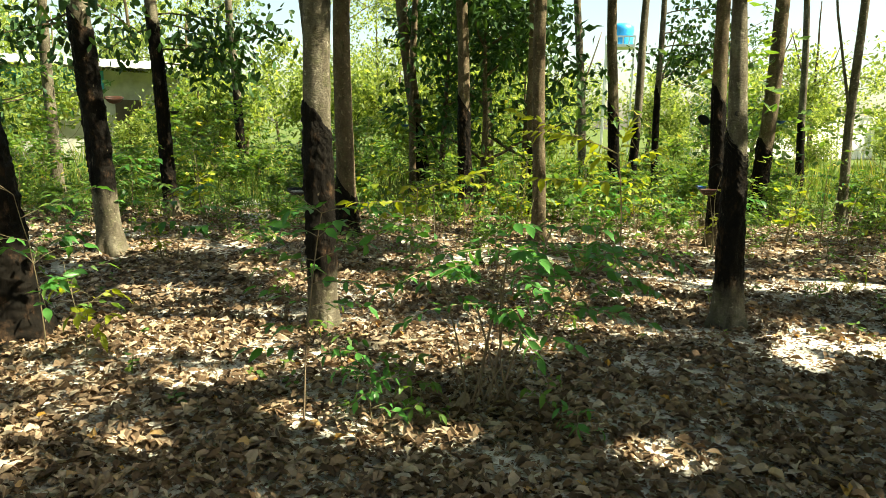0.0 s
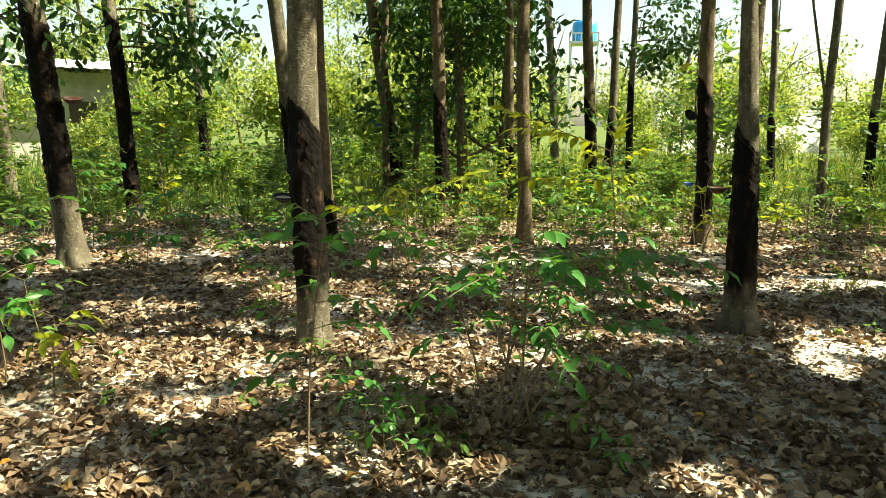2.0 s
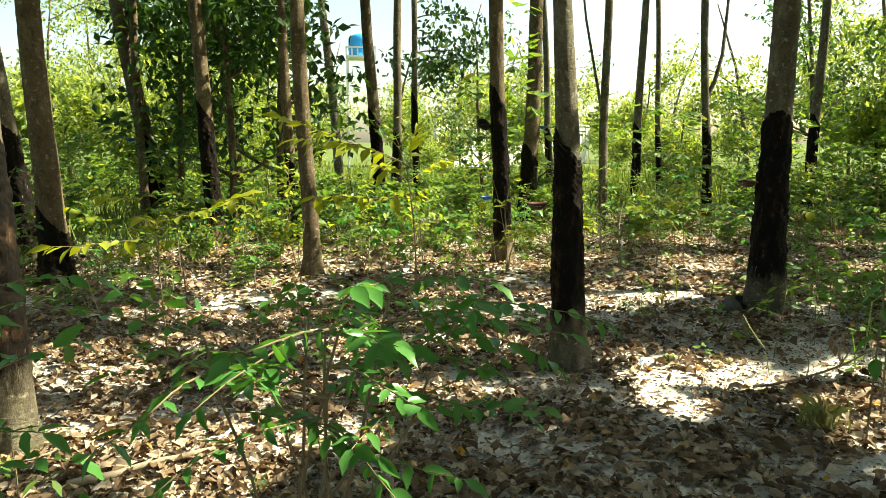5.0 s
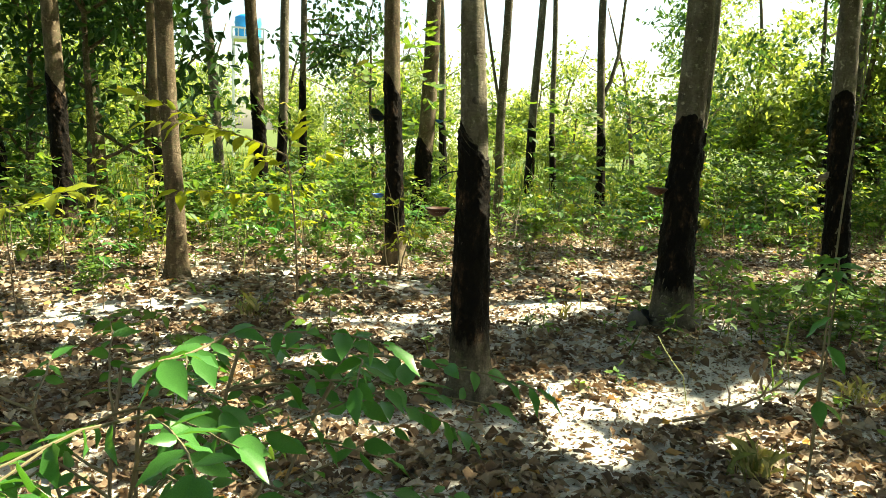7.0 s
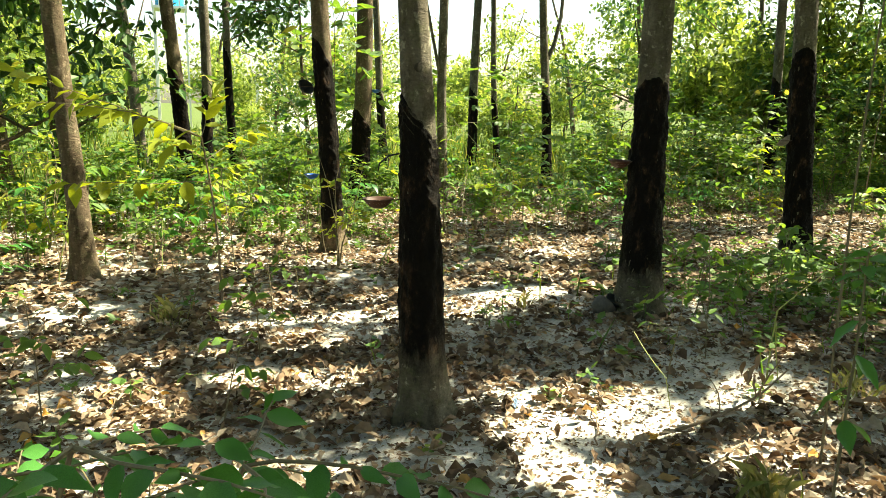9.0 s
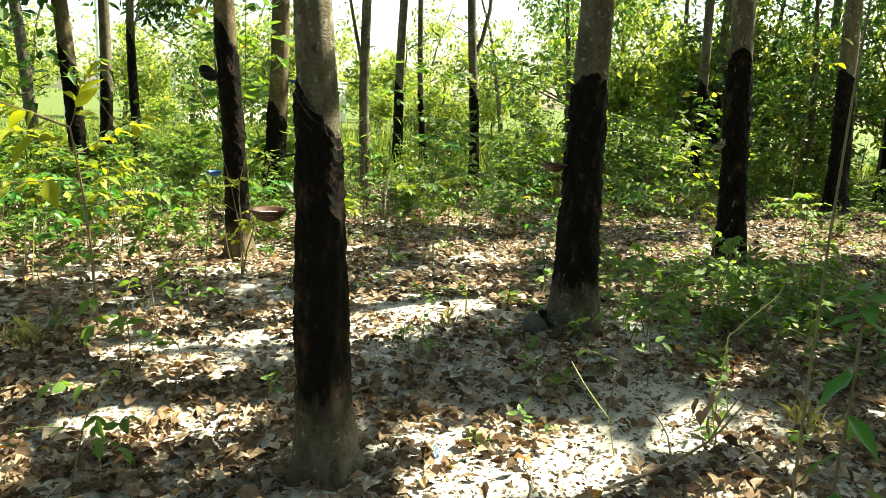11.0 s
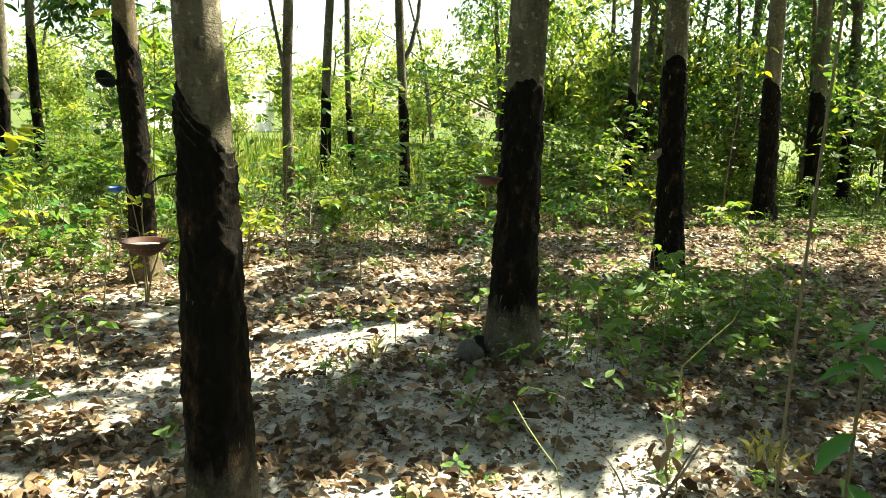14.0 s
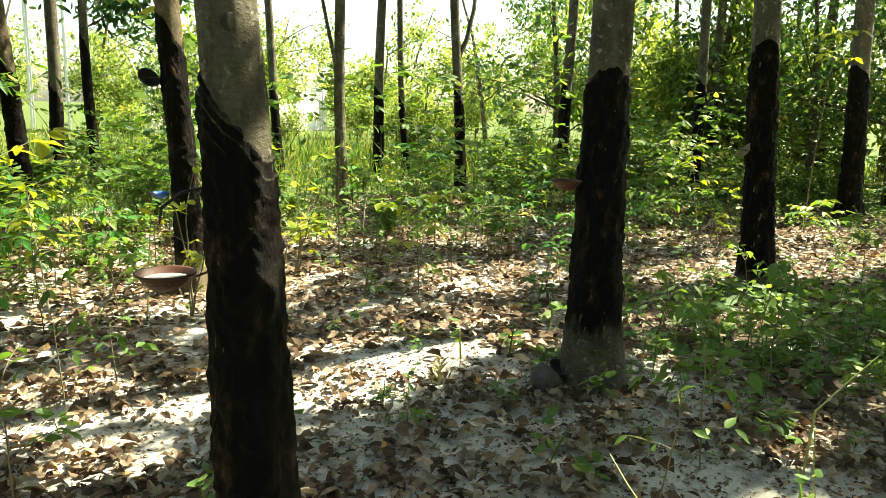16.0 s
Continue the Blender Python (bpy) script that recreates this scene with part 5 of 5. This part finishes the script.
# bent yellowish stalk, thin green shoot, dead branch with hanging brown leaves
SHOOT = plain("yellow_green_shoot", (0.25, 0.28, 0.08), 0.6)
pl = empty("bent_stalk", 4.28, 5.20, 0, "pale yellow-green stalk snapped and bent over", "stalk")
stem(pl, np.array([(0, 0, -0.02), (0.01, 0.0, 0.2), (0.02, -0.01, 0.42)]), 0.0045, 0.005, SHOOT)
stem(pl, np.array([(0.03, -0.06, -0.02), (0.0, -0.04, 0.2), (-0.01, -0.03, 0.36)]), 0.004, 0.003, SHOOT)
stem(pl, np.array([(0.02, -0.01, 0.42), (0.12, -0.06, 0.52), (0.24, -0.11, 0.62), (0.27, -0.12, 0.68)]), 0.0032, 0.0026, SHOOT)
pl = empty("green_shoot", 3.50, 5.22, 0, "arched yellow-green shoot on the sand", "shoot")
stem(pl, np.array([(0.02, -0.03, -0.01), (0.0, 0.0, 0.16), (0.02, 0.10, 0.20), (0.06, 0.22, 0.24), (0.09, 0.33, 0.30)]), 0.003, 0.0026, SHOOT)
pl = empty("dead_branch", 3.22, 4.98, 0.01, "fallen dead branch with curled brown leaves", "branch")
ln = wander((0, 0, 0.01), (1, -0.15, 0.05), 0.9, 8, rng, 0.08)
part("branch", tube(ln, np.linspace(0.009, 0.004, 9), 6), TWIG, pl)
part("branch", tube(wander(ln[3], (0.7, 0.6, 0.35), 0.4, 5, rng, 0.1), np.linspace(0.005, 0.002, 6), 5), TWIG, pl)
part("branch", tube(wander(ln[5], (0.2, -0.3, 0.9), 0.24, 5, rng, 0.1), np.linspace(0.005, 0.003, 6), 5), TWIG, pl)
for k in range(8):
    add_leaf(pl, ln[5] + (rng.normal(0, 0.03), rng.normal(0, 0.03), 0.06 + 0.02 * k), (rng.normal(0, 0.4), rng.normal(0, 0.4), -1), 0.085, LITTER, rng, 0.9)

# straw-coloured grass tufts on the sand
STRAW = leaf_material("straw_blade", [(0, (0.16, 0.20, 0.07)), (0.5, (0.33, 0.32, 0.15)), (1, (0.50, 0.44, 0.25))], 0.35, 0.7)
for x, y, h, n in [(3.08, 4.33, 0.20, 70), (4.55, 4.85, 0.16, 40), (1.55, 7.9, 0.22, 40), (3.95, 7.05, 0.12, 30)]:
    a, tilt = rng.uniform(0, 6.28, n), rng.uniform(0.2, 1.3, n)
    ax = np.stack([np.cos(a) * tilt, np.sin(a) * tilt, np.ones(n)], 1)
    root = np.stack([rng.normal(0, 0.05, n), rng.normal(0, 0.05, n), np.full(n, -0.01)], 1)
    ob = part("grass_tuft", oval_leaves(root, ax, np.stack([np.cos(a), np.sin(a), np.full(n, 0.2)], 1), h * rng.uniform(0.5, 1.2, n), np.full(n, 0.0026), rng.uniform(-0.5, -0.1, n)), STRAW)
    ob.location = (x, y, float(ground_z(x, y)))
    tagged(ob, "dry straw-coloured grass tuft on pale sand", "grass tuft", "grass tufts on the floor")

# fallen sticks
def stick(x0, y0, x1, y1, r, material, label):
    z = lambda a, b: float(ground_z(a, b)) + r + 0.008
    n = 8
    pts = np.array([(x0 + (x1 - x0) * k / n + rng.normal(0, 0.006), y0 + (y1 - y0) * k / n + rng.normal(0, 0.012), z(x0 + (x1 - x0) * k / n, y0 + (y1 - y0) * k / n) + abs(rng.normal(0, 0.004))) for k in range(n + 1)])
    ob = part("fallen_stick", tube(pts, np.linspace(r, r * 0.6, n + 1) * rng.uniform(0.9, 1.1, n + 1), 8), material)
    smooth(ob)
    tagged(ob, label, "stick", "sticks on the ground")


PALE_WOOD = plain("weathered_wood", (0.30, 0.25, 0.18), 0.85, scale=50)
stick(-0.42, 4.74, 0.26, 4.95, 0.020, PALE_WOOD, "thick weathered branch lying on leaves")
stick(-1.95, 6.95, -1.45, 6.25, 0.010, PALE_WOOD, "long pale stick lying on leaf litter")
stick(1.1, 4.2, 1.9, 4.45, 0.006, TWIG, "thin dark twig on leaf litter")
stick(3.05, 4.62, 3.95, 4.85, 0.006, TWIG, "thin dark twig on sunlit sand")
stick(2.9, 5.05, 3.2, 5.4, 0.005, TWIG, "thin dark twig on sunlit sand")
stick(1.25, 9.1, 1.85, 8.7, 0.009, PALE_WOOD, "pale dead stick by a slim trunk")
for k in range(16):
    x, y, a, l = rng.uniform(-2.5, 5), rng.uniform(3.4, 9), rng.uniform(0, 6.28), rng.uniform(0.12, 0.35)
    stick(x, y, x + l * math.cos(a), y + l * math.sin(a), rng.uniform(0.003, 0.006), TWIG, "small dry twig among fallen leaves")

# broken stump, and a pale stump among the twigs
st = part("stump", tube(wander((0, 0, -0.02), (0.05, 0, 1), 0.22, 6, rng, 0.1), np.array([0.035, 0.028, 0.024, 0.022, 0.020, 0.016, 0.008]), 9), TWIG)
st.location = (0.0, 4.03, 0)
tagged(st, "small broken dark stump in the litter", "stump")
st = part("stump", tube(wander((0, 0, -0.02), (-0.05, 0.02, 1), 0.11, 6, rng, 0.2), np.array([0.055, 0.040, 0.036, 0.04, 0.030, 0.026, 0.016]), 9), TWIG)
st.location = (0.33, 3.78, 0)
tagged(st, "short weathered brown stump at the sapling's foot", "stump")

# dry stalks standing at the edge of the floor
for k in range(34):
    x, y = (rng.normal(0.7, 1.3), rng.normal(9.3, 0.9)) if k < 22 else (rng.uniform(2, 6), rng.uniform(8.2, 11))
    h = rng.uniform(0.3, 0.95)
    ob = part("dry_stalk", tube(wander((0, 0, -0.02), (rng.normal(0, 0.18), rng.normal(0, 0.18), 1), h, 5, rng, 0.05), np.linspace(0.006, 0.003, 6), 5), PALE_WOOD if k % 2 else SHOOT)
    ob.location = (x, y, float(ground_z(x, y)))
    tagged(ob, "thin dry stalk standing in the litter", "stalk", "dry stalks at the floor's edge")

# scrap of blue plastic
bm = bmesh.new()
bmesh.ops.create_grid(bm, x_segments=6, y_segments=4, size=0.5)
for vert in bm.verts:
    vert.co = Vector((vert.co.x * 0.085, vert.co.y * 0.045, 0.012 * math.sin(vert.co.x * 9) * math.cos(vert.co.y * 6) + 0.012))
bmesh.ops.solidify(bm, geom=bm.faces[:], thickness=0.001)
ob = part("plastic_scrap", bm, plain("faded_blue_plastic", (0.22, 0.33, 0.48), 0.45))
ob.location, ob.rotation_euler = (2.82, 5.57, 0.02), (0.1, 0.05, 0.5)
tagged(ob, "crumpled scrap of faded blue plastic on sand", "scrap")

# ---- beyond the plantation ----
WHITE = plain("whitewash", (0.78, 0.77, 0.73), 0.8, grain=0.08, scale=3)
BLUE_WALL = plain("blue_sheet", (0.05, 0.30, 0.50), 0.6, grain=0.2, scale=4)
TANK_BLUE = plain("blue_tank", (0.02, 0.34, 0.80), 0.4, grain=0.12, scale=5)


def box(x0, x1, y0, y1, z0, z1):
    v = [(x, y, z) for x in (x0, x1) for y in (y0, y1) for z in (z0, z1)]
    return np.array(v, float), [(0, 1, 3, 2), (4, 6, 7, 5), (0, 4, 5, 1), (2, 3, 7, 6), (0, 2, 6, 4), (1, 5, 7, 3)]


# water tank on a stilted stand with a white rail
tank = empty("water_tank", 7.1, 38.4, 0, "bright blue water tank on a white stilted stand", "water tank")
tank.rotation_euler = (0, 0, -0.2)
tank.scale = (0.64, 0.64, 1.0)
smooth(part("tank_body", lathe([(0.001, 6.72), (0.55, 6.70), (0.92, 6.58), (0.98, 6.35), (0.94, 6.18), (0.98, 6.0), (0.94, 5.84), (0.97, 5.66), (0.001, 5.64)], 28), TANK_BLUE, tank))
part("platform", box(-1.15, 1.15, -1.15, 1.15, 5.52, 5.64), WHITE, tank)
for x in (-1.05, 1.05):
    for y in (-1.05, 1.05):
        part("leg", box(x - 0.06, x + 0.06, y - 0.06, y + 0.06, 0, 5.52), WHITE, tank)
for k in range(6):
    x = -1.1 + 0.44 * k
    part("rail_post", box(x - 0.045, x + 0.045, -1.16, -1.10, 5.64, 6.0), WHITE, tank)
part("rail", box(-1.15, 1.15, -1.17, -1.09, 5.98, 6.06), WHITE, tank)

# house with a blue sheet wall under a pale roof
house = empty("house", -12.2, 22.6, 0, "low house with pale sheet roof and blue wall", "house")
house.rotation_euler = (0, 0, 0.5)
part("wall", box(-2.9, 2.9, 0, 4, 0, 2.92), plain("pale_wall", (0.42, 0.42, 0.39), 0.9, scale=3), house)
part("blue_panel", box(-2.2, 0.6, -0.08, -0.02, 2.25, 2.92), BLUE_WALL, house, "blue painted sheet under the eaves")
part("door", box(0.9, 1.7, -0.07, -0.01, 0.0, 2.05), plain("dark_door", (0.06, 0.045, 0.03), 0.7), house)
part("window", box(1.9, 2.6, -0.07, -0.01, 1.0, 1.8), plain("dark_window", (0.02, 0.025, 0.03), 0.2), house)
rv, rf = [], []
for k in range(45):
    x = -3.3 + 6.6 * k / 44
    w = 0.03 if k % 2 else 0.0
    rv += [(x, -1.0, 3.02 + w), (x, 2.0, 3.42 + w), (x, 4.6, 3.1 + w), (x, -1.0, 2.98 + w), (x, 2.0, 3.38 + w), (x, 4.6, 3.06 + w)]
for k in range(44):
    a, b = k * 6, k * 6 + 6
    rf += [(a, b, b + 1, a + 1), (a + 1, b + 1, b + 2, a + 2), (a + 3, a + 4, b + 4, b + 3), (a + 4, a + 5, b + 5, b + 4), (a, a + 3, b + 3, b)]
part("roof", (np.array(rv), rf), plain("pale_roof_sheet", (0.72, 0.72, 0.70), 0.45, 0.2, 0.1), house, "pale corrugated sheet roof")

# whitewashed boundary wall in full sun
wall = empty("boundary_wall", 15.0, 42.0, 0, "long sunlit whitewashed boundary wall", "wall")
wall.rotation_euler = (0, 0, 0.5)
part("panel", box(-4, 11, 0, 0.2, 0, 2.5), WHITE, wall)
part("coping", box(-4.05, 11.05, -0.04, 0.24, 2.5, 2.6), WHITE, wall)
for k in range(6):
    part("pillar", box(-4 + 2.9 * k, -3.7 + 2.9 * k, -0.06, 0.0, 0, 2.5), WHITE, wall)
